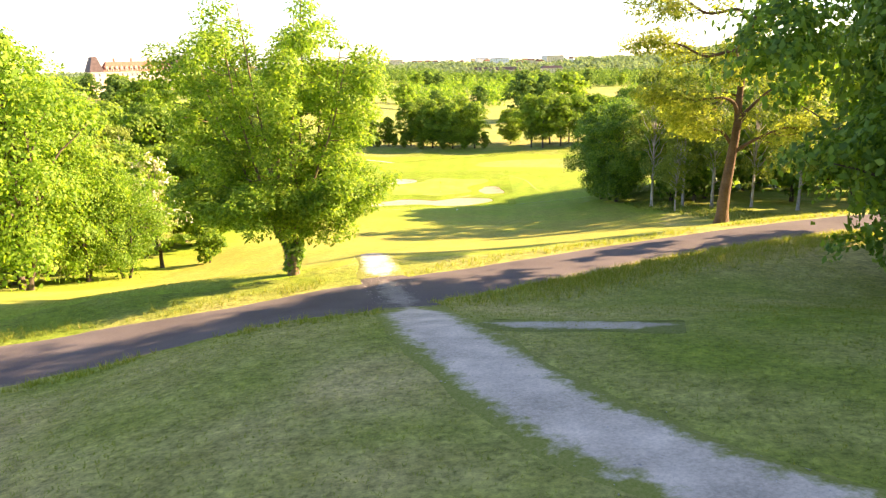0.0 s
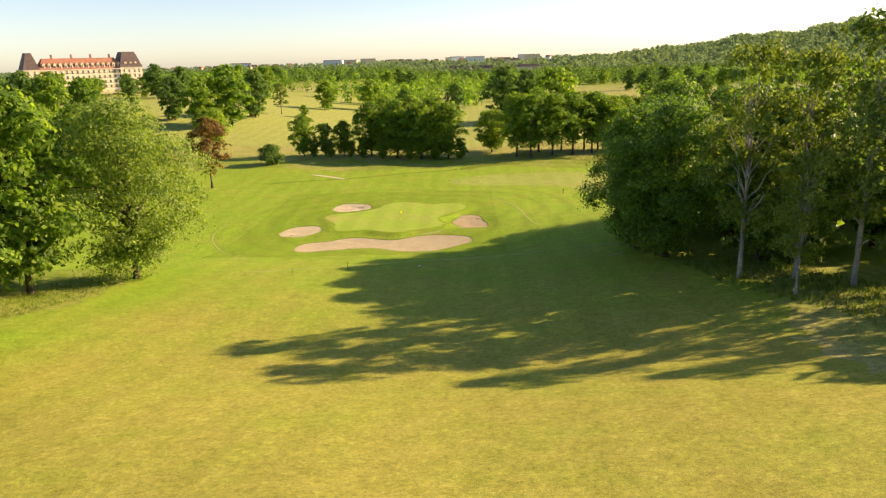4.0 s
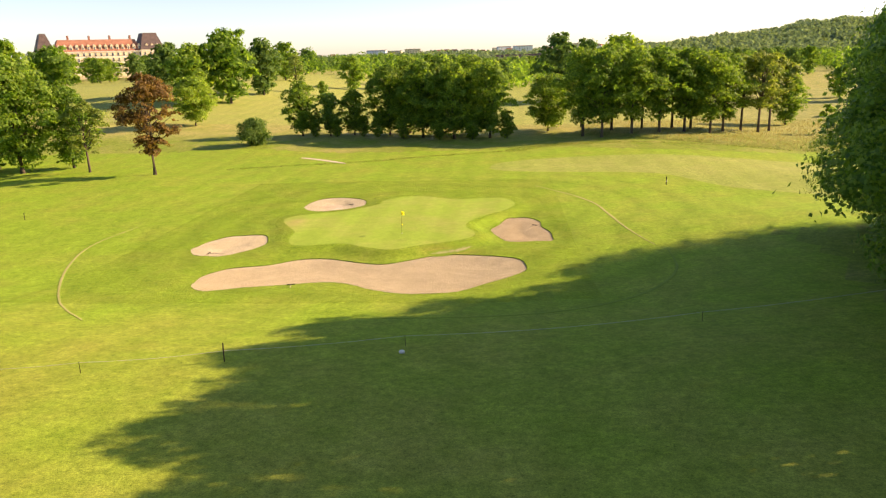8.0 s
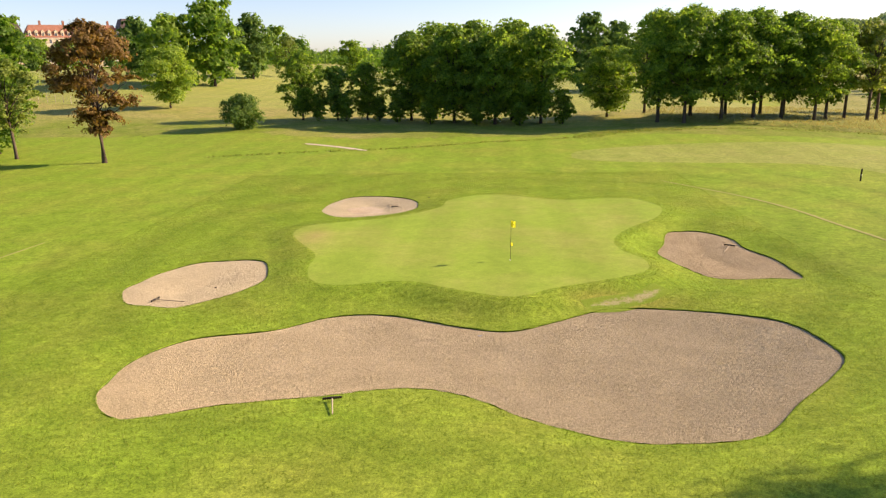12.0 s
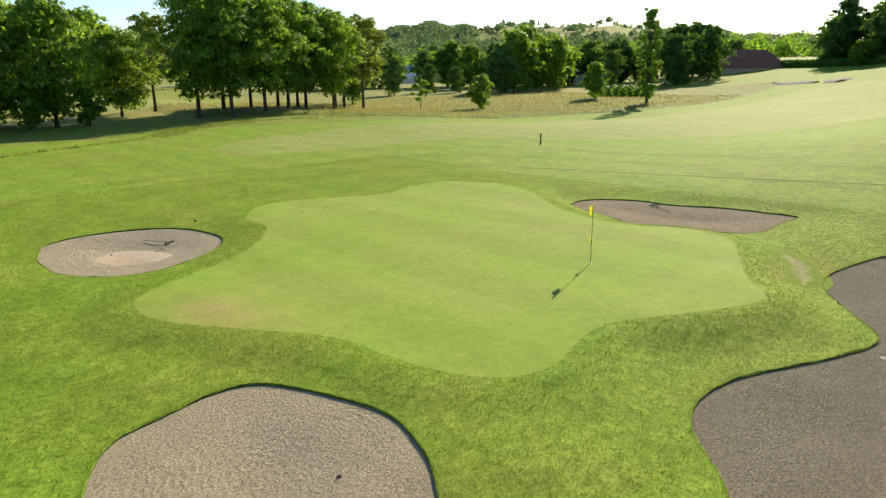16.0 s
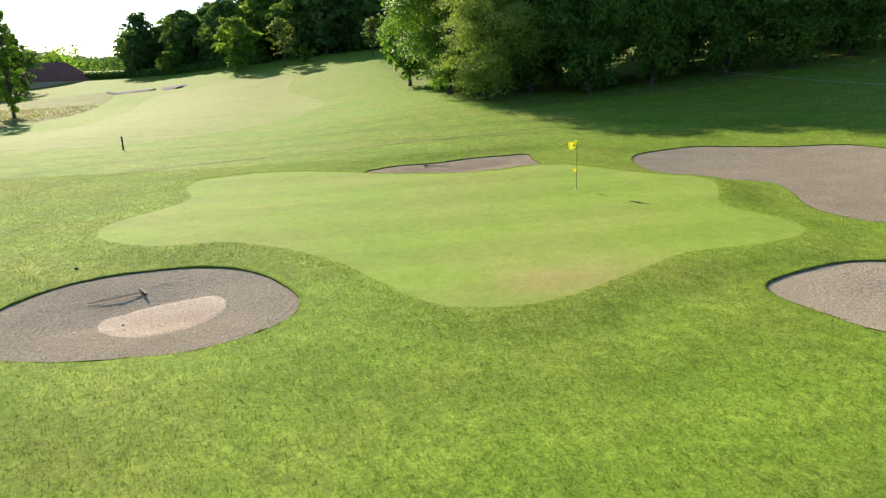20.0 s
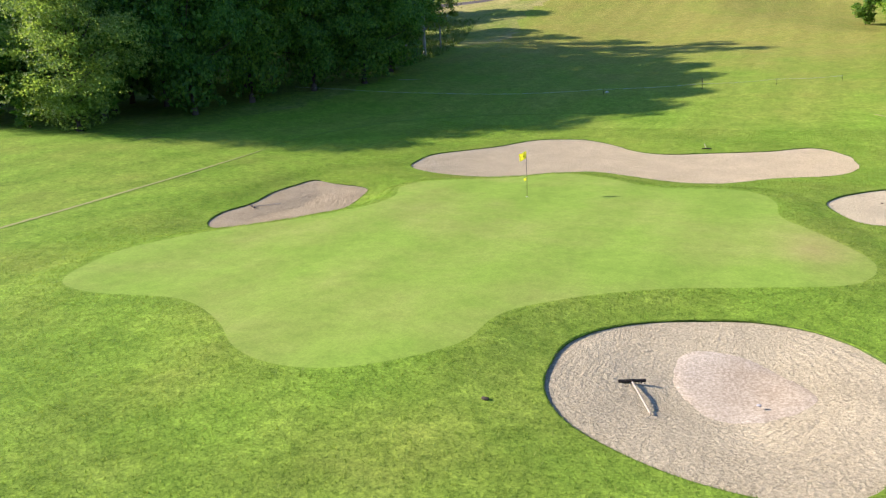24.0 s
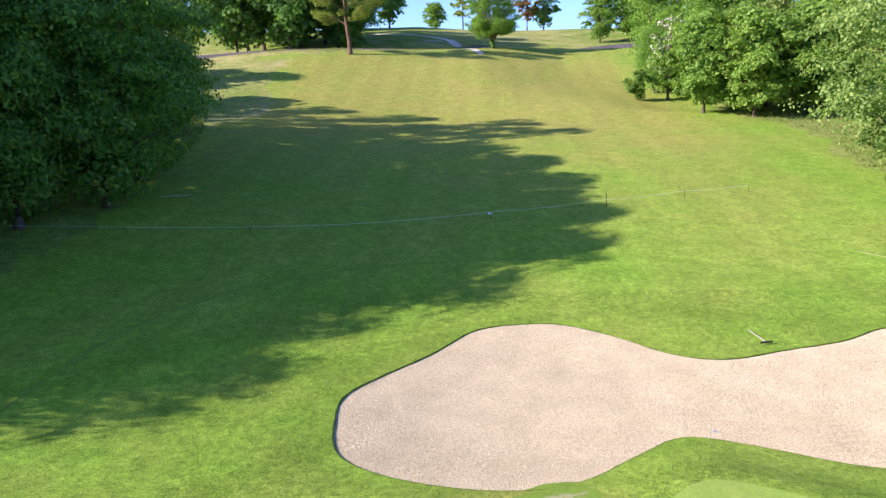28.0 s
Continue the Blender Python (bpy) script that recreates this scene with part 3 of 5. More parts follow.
HILLTOP = (-18, -8, 34, 42)
N2_pts = lattice(*N2, 2.2, N1)
N2_pts = N2_pts[~((N2_pts[:, 0] > -18) & (N2_pts[:, 0] < 34) & (N2_pts[:, 1] > -8) & (N2_pts[:, 1] < 42))]
pts = np.vstack([lattice(*N1, 0.55), lattice(*HILLTOP, 0.9), N2_pts, lattice(*N3, 14, N2), lattice(-4600, -4200, 4600, 4800, 130, N3)])
keep = np.ones(len(pts), bool)
small = (np.abs(pts[:, 0]) < 34) & (pts[:, 1] > 118) & (pts[:, 1] < 190)
for lp in loops[:5]:
    keep[small] &= away(lp, pts[small, 0], pts[small, 1]) > 0.16
xy, tri = triangulated(pts[keep], loops)
cen = xy[tri].mean(1)
hole = np.zeros(len(tri), bool)
for b in loops[:4]:
    hole |= inside(b, cen[:, 0], cen[:, 1])
tri, cen = tri[~hole], cen[~hole]
zz = land(xy[:, 0], xy[:, 1])
road_bed = (np.abs(xy[:, 0] - 20) < 115) & (np.abs(xy[:, 1] - 18) < 36)
zz[road_bed] -= 0.10 * (away(open_curve(ROAD_LINE, 6), xy[road_bed, 0], xy[road_bed, 1], False) < 1.9)
ground_ob = mesh_object("ground", np.column_stack([xy, zz]).tolist(), tri.tolist(), [FAIRWAY, GREEN, ROUGH, MEADOW, SHORT], None, "", True)
tagged(ground_ob, "rolling golf course turf, lush round the green and dry on the slope", "ground", kind="structure")


def rough_zone(x, y):
    edge = 24.5 + 0.55 * (x - 4) * (x < 16) + (6.6 + 0.42 * (x - 16)) * (x >= 16)
    hilltop = y < np.maximum(edge, -20) + 3 + 1.2 * np.sin(x * 0.5)
    left = (x < -29.5 + 1.5 * np.sin(y * 0.2)) & (y > 40) & (y < 118) & (x > -94)
    right = (x > 31 + 2 * np.sin(y * 0.15) - 2.0 * sm((y - 100) / 20)) & (y > 45) & (y < 142) & (x < 140)
    bank = (y > 212 + 2 * np.sin(x * 0.11) - 0.05 * x) & (y < 262) & (x < 60)
    return hilltop | left | right | bank | (y > 430) | (x < -200) | (x > 240)


mat = np.zeros(len(tri), int)
mat[rough_zone(cen[:, 0], cen[:, 1])] = 2
mat[(cen[:, 1] > 258) & (cen[:, 1] < 560) & (cen[:, 0] < 60) & (cen[:, 0] > -260)] = 4
mat[inside(SHORT_LINE, cen[:, 0], cen[:, 1])] = 4
mat[inside(MEADOW_LINE, cen[:, 0], cen[:, 1])] = 3
mat[inside(GREEN_LINE, cen[:, 0], cen[:, 1])] = 1
ground_ob.data.polygons.foreach_set("material_index", mat.tolist())
rings = ground_ob.data.attributes.new("ring", "FLOAT", "POINT")
close = np.hypot(xy[:, 0] + 3, xy[:, 1] - 152) < 48
ring = np.full(len(xy), 0.5)
off = away(GREEN_LINE, xy[close, 0], xy[close, 1])
ring[close] = 0.5 + 0.5 * np.sin(off * 1.25 + 0.5 * np.sin(xy[close, 0] * 0.13)) * sm((30 - off) / 14) * sm((off - 1.0) / 3) * (~inside(GREEN_LINE, xy[close, 0], xy[close, 1]))
rings.data.foreach_set("value", ring.astype(np.float32))
layer = ground_ob.data.attributes.new("dry", "FLOAT", "POINT")
layer.data.foreach_set("value", dryness(xy[:, 0], xy[:, 1]).astype(np.float32))


def ribbon(name, line, widths, mat, lift, label, category, wobble=0.15, across=9, kind="structure", open_end=False):
    """A strip laid on the ground along a line, its edges uneven and sunk into the turf."""
    p = open_curve(line, 10)
    w = np.interp(np.linspace(0, 1, len(p)), np.linspace(0, 1, len(widths)), widths)
    t = np.gradient(p, axis=0)
    nrm = np.stack([-t[:, 1], t[:, 0]], 1) / np.linalg.norm(t, axis=1)[:, None]
    run = np.r_[0, np.cumsum(np.linalg.norm(np.diff(p, axis=0), axis=1))]
    vs, fs, edge = [], [], []
    for i in range(len(p)):
        ends = min(run[i], run[-1] - run[i]) / max(w[i], 0.3)
        for k in range(across):
            u = k / (across - 1) * 2 - 1
            half = w[i] / 2 + wobble * noise.noise((run[i] * 0.45, u * 3, len(p))) * abs(u)
            q = p[i] + nrm[i] * u * half
            vs.append((q[0], q[1], ground(*q) + (lift if abs(u) < 0.99 else -0.04)))
            edge.append(abs(u) if open_end else min(1.3, abs(u) + max(0.0, 0.6 - ends)))
    for i in range(len(p) - 1):
        for k in range(across - 1):
            a = i * across + k
            fs.append((a, a + 1, a + across + 1, a + across))
    ob = mesh_object(name, vs, fs, mat, None, label, True)
    at = ob.data.attributes.new("edge", "FLOAT", "POINT")
    at.data.foreach_set("value", edge)
    return tagged(ob, label, category, kind=kind)


ribbon("road", ROAD_LINE, [5.2, 5.2, 5.2, 5.2, 5.2, 5.3, 5.6, 5.9, 5.7, 5.0, 4.5, 4.2, 4.2, 4.2, 4.2, 4.2, 4.2, 4.2, 4.2], LANE, 0.03, "worn dark grey asphalt lane crossing the slope", "road", 0.25, 11, "structure", True)
PATH_LINE = [(26, -6), (19, -2.5), (14, -0.8), (12.4, 0.1), (11.1, 1.5), (10.2, 2.9), (9.45, 4.2), (8.65, 5.8), (7.95, 7.7), (6.75, 10.9), (5.6, 15.5), (5.1, 17.7)]
ribbon("footpath", PATH_LINE, [3.6, 3.0, 2.7, 2.5, 2.6, 2.8, 2.9, 3.0, 3.0, 3.1, 3.2, 3.4], PATHWAY, 0.045, "pale gravel footpath leading down to the road", "path", 0.3, 9)
ribbon("footpath", [(3.3, 23.3), (3.0, 24.6), (2.5, 27), (1.6, 31), (1.2, 33.6)], [2.8, 2.5, 2.2, 2.2, 1.8], PATHWAY, 0.03, "pale gravel landing beyond the road", "path", 0.3, 9)
ribbon("side_path", [(7.9, 12.3), (9.4, 11.4), (11.2, 10.8), (13.2, 10.3)], [2.6, 2.2, 2.4, 1.6], BARE, 0.02, "worn gravel patch beside the footpath", "path", 0.9, 11)
ribbon("gravel_dust", [(5.2, 17.3), (4.7, 19.0), (4.0, 21.2), (3.3, 23.4)], [3.2, 2.7, 2.4, 2.4], DUSTY, 0.045, "pale gravel dust trodden across the asphalt lane", "path", 0.3, 9)
ribbon("worn_track", [(11.5, 175), (13.7, 171.5), (16.2, 167.4), (17.9, 162.6), (18.5, 156), (18.9, 150), (19.5, 145), (20.3, 141)], [0.4, 0.5, 0.6, 0.5, 0.32, 0.15], WORN, 0.014, "thin worn track through the mown grass", "path", 0.15, 7)
ribbon("worn_track", [(-31.5, 154), (-32.2, 146.7), (-30.8, 140.7), (-27.2, 133.4), (-22.3, 126), (-17.5, 121)], [0.25, 0.35, 0.4, 0.3, 0.25], WORN, 0.014, "faint mower's track curving round the green", "path", 0.15, 7)
EDGE = surface("uncut_grass_edge", (0.14, 0.215, 0.019), (0.215, 0.31, 0.031), 1.2, 16.0, 0.95, 0.04, 0.8)
ribbon("mown_edge", [(20.9, 139.5), (20.6, 135.9), (20, 132.6), (18.7, 129.6), (16.9, 126.9), (14.5, 124.8), (11.7, 123.2), (8.7, 122.3), (3.9, 121.7), (-1, 121.6)], [0.1, 0.3, 0.36, 0.36, 0.3, 0.1], EDGE, 0.02, "dark edge of the uncut grass beyond the mown ring", "grass", 0.12, 7)
ribbon("sandy_path", [(-28.6, 206), (-24, 202.4), (-21, 199.6), (-18.6, 197.6)], [1.8, 1.4, 1.5, 0.9], PATHWAY, 0.03, "short pale sandy path by the ditch", "path", 0.2, 7)


# ---- bunkers ----
def bunker(line, label, drop, calm=None, ripple=0.006, mat=SAND, clods=1.0, group="bunkers round the green"):
    rim = resampled(line, 0.3)
    mid = rim.mean(0)
    ob = thing("bunker", label, "bunker", (mid[0], mid[1], ground(*mid)), group)
    lo, hi = rim.min(0), rim.max(0)
    pts = lattice(lo[0], lo[1], hi[0], hi[1], 0.13 if hi[0] - lo[0] > 20 else 0.09)
    ok = inside(rim, pts[:, 0], pts[:, 1])
    pts = pts[ok]
    pts = pts[away(rim, pts[:, 0], pts[:, 1]) > 0.12]
    p, f = triangulated(pts, [grown(rim, 0.03)])
    f = f[inside(grown(rim, 0.03), *p[f].mean(1).T)]
    d = np.where(inside(rim, p[:, 0], p[:, 1]), away(rim, p[:, 0], p[:, 1]), 0)
    rough = np.array([noise.noise((a * 0.9, b * 0.9, 0)) * 0.02 + clods * (noise.noise((a * 3.1, b * 3.1, 5)) * 0.009 + noise.noise((a * 9, b * 9, 9)) * 0.026) for a, b in p]) * sm(d / 0.5)
    plain = land(p[:, 0], p[:, 1]) - 0.055 - drop * sm(d / 3.2)
    z = plain + rough
    z = z + ripple * np.sin(19 * d + 2.5 * np.sin(p[:, 0] * 0.6) + 2.0 * np.sin(p[:, 1] * 0.7)) * sm(d / 0.5) * sm((np.sin(p[:, 0] * 0.8 + 1) + np.sin(p[:, 1] * 0.9) + 1.2) / 1.5)
    if calm is not None:
        flat = np.where(inside(calm, p[:, 0], p[:, 1]), 0.0, sm(away(calm, p[:, 0], p[:, 1]) / 0.5))
        z = plain + (z - plain) * flat
    vs = np.column_stack([p, z]) - np.array(ob.location)
    sand = mesh_object("sand", vs.tolist(), f.tolist(), mat, ob, "raked brownish sand" if mat is DAMP_SAND else "raked pale sand", True)
    at = sand.data.attributes.new("rake", "FLOAT", "POINT")
    at.data.foreach_set("value", (d + 0.25 * np.sin(p[:, 0]) + 0.2 * np.sin(p[:, 1] * 1.3)).astype(np.float32))
    n = len(rim)
    zr = land(rim[:, 0], rim[:, 1])
    vs = []
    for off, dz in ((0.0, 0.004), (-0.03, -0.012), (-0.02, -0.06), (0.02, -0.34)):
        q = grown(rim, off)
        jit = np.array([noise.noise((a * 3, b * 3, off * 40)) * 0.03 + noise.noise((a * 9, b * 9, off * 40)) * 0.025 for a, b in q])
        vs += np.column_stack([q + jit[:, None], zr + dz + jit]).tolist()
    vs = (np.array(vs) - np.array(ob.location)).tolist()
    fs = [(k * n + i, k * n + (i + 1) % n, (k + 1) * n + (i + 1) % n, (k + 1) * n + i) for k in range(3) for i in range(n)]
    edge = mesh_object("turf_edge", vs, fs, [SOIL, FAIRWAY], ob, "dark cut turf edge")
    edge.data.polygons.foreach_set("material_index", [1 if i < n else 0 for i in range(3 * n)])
    return ob


bunker(BIG, "long peanut-shaped sand bunker below the green", 0.22, None, 0.004, SMOOTH_SAND, 0.8)
bunker(WEST, "oval sand bunker of pale raked sand", 0.28, None, 0.0035, SAND, 0.8)
north = bunker(NORTH, "round sand bunker with a dried silty hollow", 0.42, HOLLOW)
bunker(EAST, "kidney-shaped sand bunker of brownish sand", 0.28, None, 0.003, DAMP_SAND, 0.8)
lo, hi = HOLLOW.min(0), HOLLOW.max(0)
hp = lattice(lo[0], lo[1], hi[0], hi[1], 0.25)
hp = hp[inside(HOLLOW, hp[:, 0], hp[:, 1])]
p, f = triangulated(hp, [HOLLOW])
f = f[inside(HOLLOW, *p[f].mean(1).T)]
hd = away(HOLLOW, p[:, 0], p[:, 1])
hz = land(p[:, 0], p[:, 1]) - 0.055 - 0.42 * sm(away(NORTH, p[:, 0], p[:, 1]) / 3.2) + 0.022 - 0.03 * (hd < 0.02)
mesh_object("silt_hollow", (np.column_stack([p, hz]) - np.array(north.location)).tolist(), f.tolist(), WET_SAND, north, "smooth dried silt", True)


# ---- trees ----
def leaf_cloud(rng, lobes, count, size, droop=0.0, flat=0.0, aspect=1.6, simple=False, jitter=0.42, clump=0):
    """Leaves on the shells of the lobes (x, y, z, rx, ry, rz), evenly or in boughs of about clump leaves: arrays of corners and faces."""
    lobes = np.array(lobes, float)
    area = lobes[:, 3] * lobes[:, 4] + lobes[:, 4] * lobes[:, 5] + lobes[:, 3] * lobes[:, 5]
    if clump:
        boughs = max(3 * len(lobes), count // clump)
        pick = rng.choice(len(lobes), boughs, p=area / area.sum())
        lb = lobes[pick]
        out = rng.normal(size=(boughs, 3))
        out /= np.linalg.norm(out, axis=1)[:, None]
        out[:, 2] = np.where(out[:, 2] < -0.35, -0.6 * out[:, 2], out[:, 2])
        mid = lb[:, :3] + out * lb[:, 3:] * (0.58 + 0.44 * rng.random(boughs) ** 0.7)[:, None]
        reach = lb[:, 3] * (0.24 + 0.24 * rng.random(boughs))
        k = rng.integers(0, boughs, count)
        d, lb = out[k], lb[k]
        off = rng.normal(size=(count, 3)) * np.array([0.62, 0.62, 0.26]) * reach[k][:, None]
        off[:, 2] -= 0.5 * (off[:, 0] * d[:, 0] + off[:, 1] * d[:, 1])
        c = mid[k] + off
        c[:, 2] -= droop * rng.random(count) ** 2 * lb[:, 5]
        nrm = d * (0.9 - 0.3 * flat) + off / reach[k][:, None] * 0.3 + rng.normal(size=(count, 3)) * jitter + np.array([0, 0, 0.22 + flat])
    else:
        pick = rng.choice(len(lobes), count, p=area / area.sum())
        lb = lobes[pick]
        d = rng.normal(size=(count, 3))
        d /= np.linalg.norm(d, axis=1)[:, None]
        rad = 1.04 - 0.42 * rng.random(count) ** 2.2
        rad = rad * (1 + 0.10 * np.sin(d[:, 0] * 7 + pick) * np.sin(d[:, 2] * 8 + pick * 2))
        c = lb[:, :3] + d * lb[:, 3:] * rad[:, None]
        c[:, 2] -= droop * rng.random(count) ** 2 * lb[:, 5]
        nrm = d * (1 - 0.4 * flat) + rng.normal(size=(count, 3)) * jitter + np.array([0, 0, 0.25 + flat])
    nrm /= np.linalg.norm(nrm, axis=1)[:, None]
    u = np.cross(nrm, rng.normal(size=(count, 3)))
    if droop:
        u = u + np.array([0, 0, -1.2 * droop])
        u = u - (u * nrm).sum(1)[:, None] * nrm
    u /= np.linalg.norm(u, axis=1)[:, None]
    v = np.cross(nrm, u)
    s = size * (0.6 + 0.8 * rng.random(count))[:, None]
    if simple:
        vs = np.stack([c - u * s * 0.55 - v * s * 0.5, c - u * s * 0.55 + v * s * 0.5, c + u * s * 0.9], 1).reshape(-1, 3)
        return vs, np.arange(count * 3).reshape(-1, 3)
    tip, side, fold = u * s * aspect * 0.5, v * s * 0.5, nrm * s * 0.16
    vs = np.stack([c - tip, c + side - fold, c + tip, c - side - fold], 1).reshape(-1, 3)
    k = np.arange(count)[:, None] * 4
    fs = np.concatenate([k + [0, 1, 2], k + [0, 2, 3]], 0)
    return vs, fs


def leaf_mesh(name, vs, fs, mat, parent, label=""):
    me = bpy.data.meshes.new(name)
    me.vertices.add(len(vs))
    me.vertices.foreach_set("co", np.asarray(vs, np.float32).ravel())
    me.loops.add(len(fs) * 3)
    me.loops.foreach_set("vertex_index", np.asarray(fs, np.int32).ravel())
    me.polygons.add(len(fs))
    me.polygons.foreach_set("loop_start", np.arange(len(fs), dtype=np.int32) * 3)
    me.materials.append(mat)
    me.update()
    me.validate()
    ob = new(name, me)
    ob.parent = parent
    return tagged(ob, label)


def limb(bm, rng, start, end, r0, r1, sag=0.0, bends=4, sides=6):
    a, b = np.array(start, float), np.array(end, float)
    path = []
    for i in range(bends + 1):
        t = i / bends
        p = a + (b - a) * t + rng.normal(size=3) * 0.035 * np.linalg.norm(b - a) * (0 < i < bends)
        p[2] += sag * math.sin(math.pi * t)
        path.append(tuple(p))
    tube(bm, path, [r0 + (r1 - r0) * i / bends for i in range(bends + 1)], sides)
    return path


def tree(name, seed, height, width, leaf, bark, label, category="tree", count=9000, size=0.32, low=0.22, shape="round", trunks=1, lobes=26, droop=0.0, flat=0.0, thick=None, lean=0.0, at=(0, 0, 0), thin=False, blossom=0, aspect=1.6, simple=False, clump=30):
    """A tree at its foot: tapered trunk, limbs that reach into the crown's lobes, and a crown of leaves."""
    rng = np.random.default_rng(seed)
    ob = thing(name, label, category, at)
    top, z0 = height, height * low
    rz, rw = (top - z0) / 2, width / 2
    cz = z0 + rz
    bl, core = [], []
    for i in range(lobes):
        h = (i + 0.5) / lobes
        a = i * 2.399963 + rng.normal() * 0.45
        if shape == "column":
            prof = 0.55 + 0.45 * math.sin(math.pi * min(1, h * 1.05 + 0.1))
        elif shape == "cone":
            prof = 1.05 - 0.85 * h
        elif shape == "vase":
            prof = 0.42 + 0.62 * math.sin(math.pi * min(0.93, h ** 0.75 * 0.8 + 0.12))
        else:
            prof = math.sin(math.pi * (0.10 + 0.83 * h)) ** 0.9
        lr = rw * (0.15 + 0.17 * rng.random() ** 1.5) * (0.8 + 0.3 * prof)
        out = max(0.0, rw * prof * rng.uniform(0.78, 1.12) - lr * 0.8) * (1.0 if i % 4 else rng.uniform(0.2, 0.7))
        z = z0 + lr * 0.6 + h * (2 * rz - 1.3 * lr) + rng.normal() * 0.03 * height * (h < 0.9) - 0.05 * height * max(0.0, h - 0.85) / 0.15
        bl.append((out * math.cos(a) + lean * h * height, out * math.sin(a), z, lr * 1.15, lr * 1.15, lr * (0.75 + 0.3 * rng.random()) * (1 - 0.5 * flat)))
    for i in range(7):
        h = (i + 0.8) / 8
        core.append((lean * h * height + rng.normal() * rw * 0.12, rng.normal() * rw * 0.12, z0 + h * 2 * rz, rw * 0.42, rw * 0.42, rz * 0.26))
    bm = bmesh.new()
    r0 = thick or height * 0.0145 + 0.03
    feet = [(0, 0)] if trunks == 1 else [(0.35 * width / 6 * math.cos(k * 2.4), 0.35 * width / 6 * math.sin(k * 2.4)) for k in range(trunks)]
    for fx, fy in feet:
        e = (fx * 3.0 + lean * height * 0.75, fy * 3.0, z0 + rz * 1.25)
        ax = np.array([(fx * 0.6, fy * 0.6, -0.25), (fx * 0.7, fy * 0.7, 0.12), (fx * 0.9, fy * 0.9, 0.6), (fx * 1.4 + lean * z0 * 0.9, fy * 1.4, max(z0, 1.0)), ((fx * 2.2 + e[0]) / 2 + rng.normal() * 0.2, (fy * 2.2 + e[1]) / 2 + rng.normal() * 0.2, (z0 + e[2]) / 2), e])
        k = 1.0 if trunks == 1 else 0.62
        tube(bm, [tuple(q) for q in ax], [r0 * 1.45 * k, r0 * 1.2 * k, r0 * k, r0 * 0.86 * k, r0 * 0.5 * k, r0 * 0.14 * k], 9)
    for i, b in enumerate(bl):
        if i % 2 == 0:
            f = feet[i % len(feet)]
            zs = z0 * 0.85 + (b[2] - z0) * 0.55 if b[2] > z0 else z0 * 0.7
            limb(bm, rng, (f[0] * 1.6 + lean * zs * 0.9, f[1] * 1.6, zs), (b[0], b[1], b[2]), r0 * 0.34, r0 * 0.06, 0.02 * height, 4, 5)
    trunk = part("trunk", bm, bark, ob)
    trunk.data.polygons.foreach_set("use_smooth", [True] * len(trunk.data.polygons))
    inner = 0 if thin else int(count * 0.11)
    vs, fs = leaf_cloud(rng, bl, count - inner, size, droop, flat, aspect, simple, 0.42, clump)
    if inner:
        v2, f2 = leaf_cloud(rng, core, inner, size * 1.5, droop, flat, 1.6, simple)
        vs, fs = np.vstack([vs, v2]), np.vstack([fs, f2 + len(vs)])
    leaf_mesh("crown", vs, fs, leaf, ob)
    if blossom:
        leaf_mesh("blossom", *leaf_cloud(rng, [b for b in bl if b[2] > z0 + rz * 0.5], blossom, size * 1.1, 0.4), L_FLOWER, ob, "clusters of creamy white blossom")
    return ob


def twiggy_tree(name, seed, stems, bark, leaf, label, twigs, reach, count, size, lobe, flat=0.5, ivy=0, start=0.25, rise=0.25):
    """A tree of given stems (points, first and last radius): twigs spring from them and carry airy sprays of leaves."""
    rng = np.random.default_rng(seed)
    ob = thing(name, label, "tree")
    bm, lobes = bmesh.new(), []
    for line, r0, r1 in stems:
        p = open_curve(line, 5)
        n = len(p)
        rad = [r0 + (r1 - r0) * (i / (n - 1)) ** 0.8 for i in range(n)]
        if line[0][2] <= 0:
            rad[0] *= 1.5
            rad[1] *= 1.15
        tube(bm, [tuple(q) for q in p], rad, 9)
        for k in range(twigs):
            f = start + (1 - start) * (k + rng.random()) / twigs
            q = p[min(n - 1, int(f * (n - 1)))]
            out = np.array([q[0], q[1], 0]) + rng.normal(size=3) * 0.9
            out[2] = rise * np.linalg.norm(out[:2]) + rng.normal() * 0.25
            out = out / np.linalg.norm(out) * reach * rng.uniform(0.55, 1.2) * (1.15 - 0.45 * f)
            e = q + out
            limb(bm, rng, tuple(q), tuple(e), max(0.02, rad[min(n - 1, int(f * (n - 1)))] * 0.4), 0.012, -0.06 * reach, 4, 5)
            for g in (0.5, 0.8, 1.05):
                c = q + out * g + rng.normal(size=3) * 0.28
                s = lobe * rng.uniform(0.65, 1.25)
                lobes.append((c[0], c[1], c[2], s, s, s * (1 - 0.75 * flat)))
    trunk = part("trunk", bm, bark, ob)
    trunk.data.polygons.foreach_set("use_smooth", [True] * len(trunk.data.polygons))
    leaf_mesh("crown", *leaf_cloud(rng, lobes, count, size, 0.35, flat, 2.4), leaf, ob)
    if ivy:
        cover = [(0.12 * math.sin(k), 0.12 * math.cos(k), 0.5 + 0.42 * k, 0.42 + 0.04 * k, 0.42 + 0.04 * k, 0.4) for k in range(9)]
        leaf_mesh("ivy", *leaf_cloud(rng, cover, ivy, 0.15), L_DARK, ob, "dark ivy climbing the trunk")
    return ob


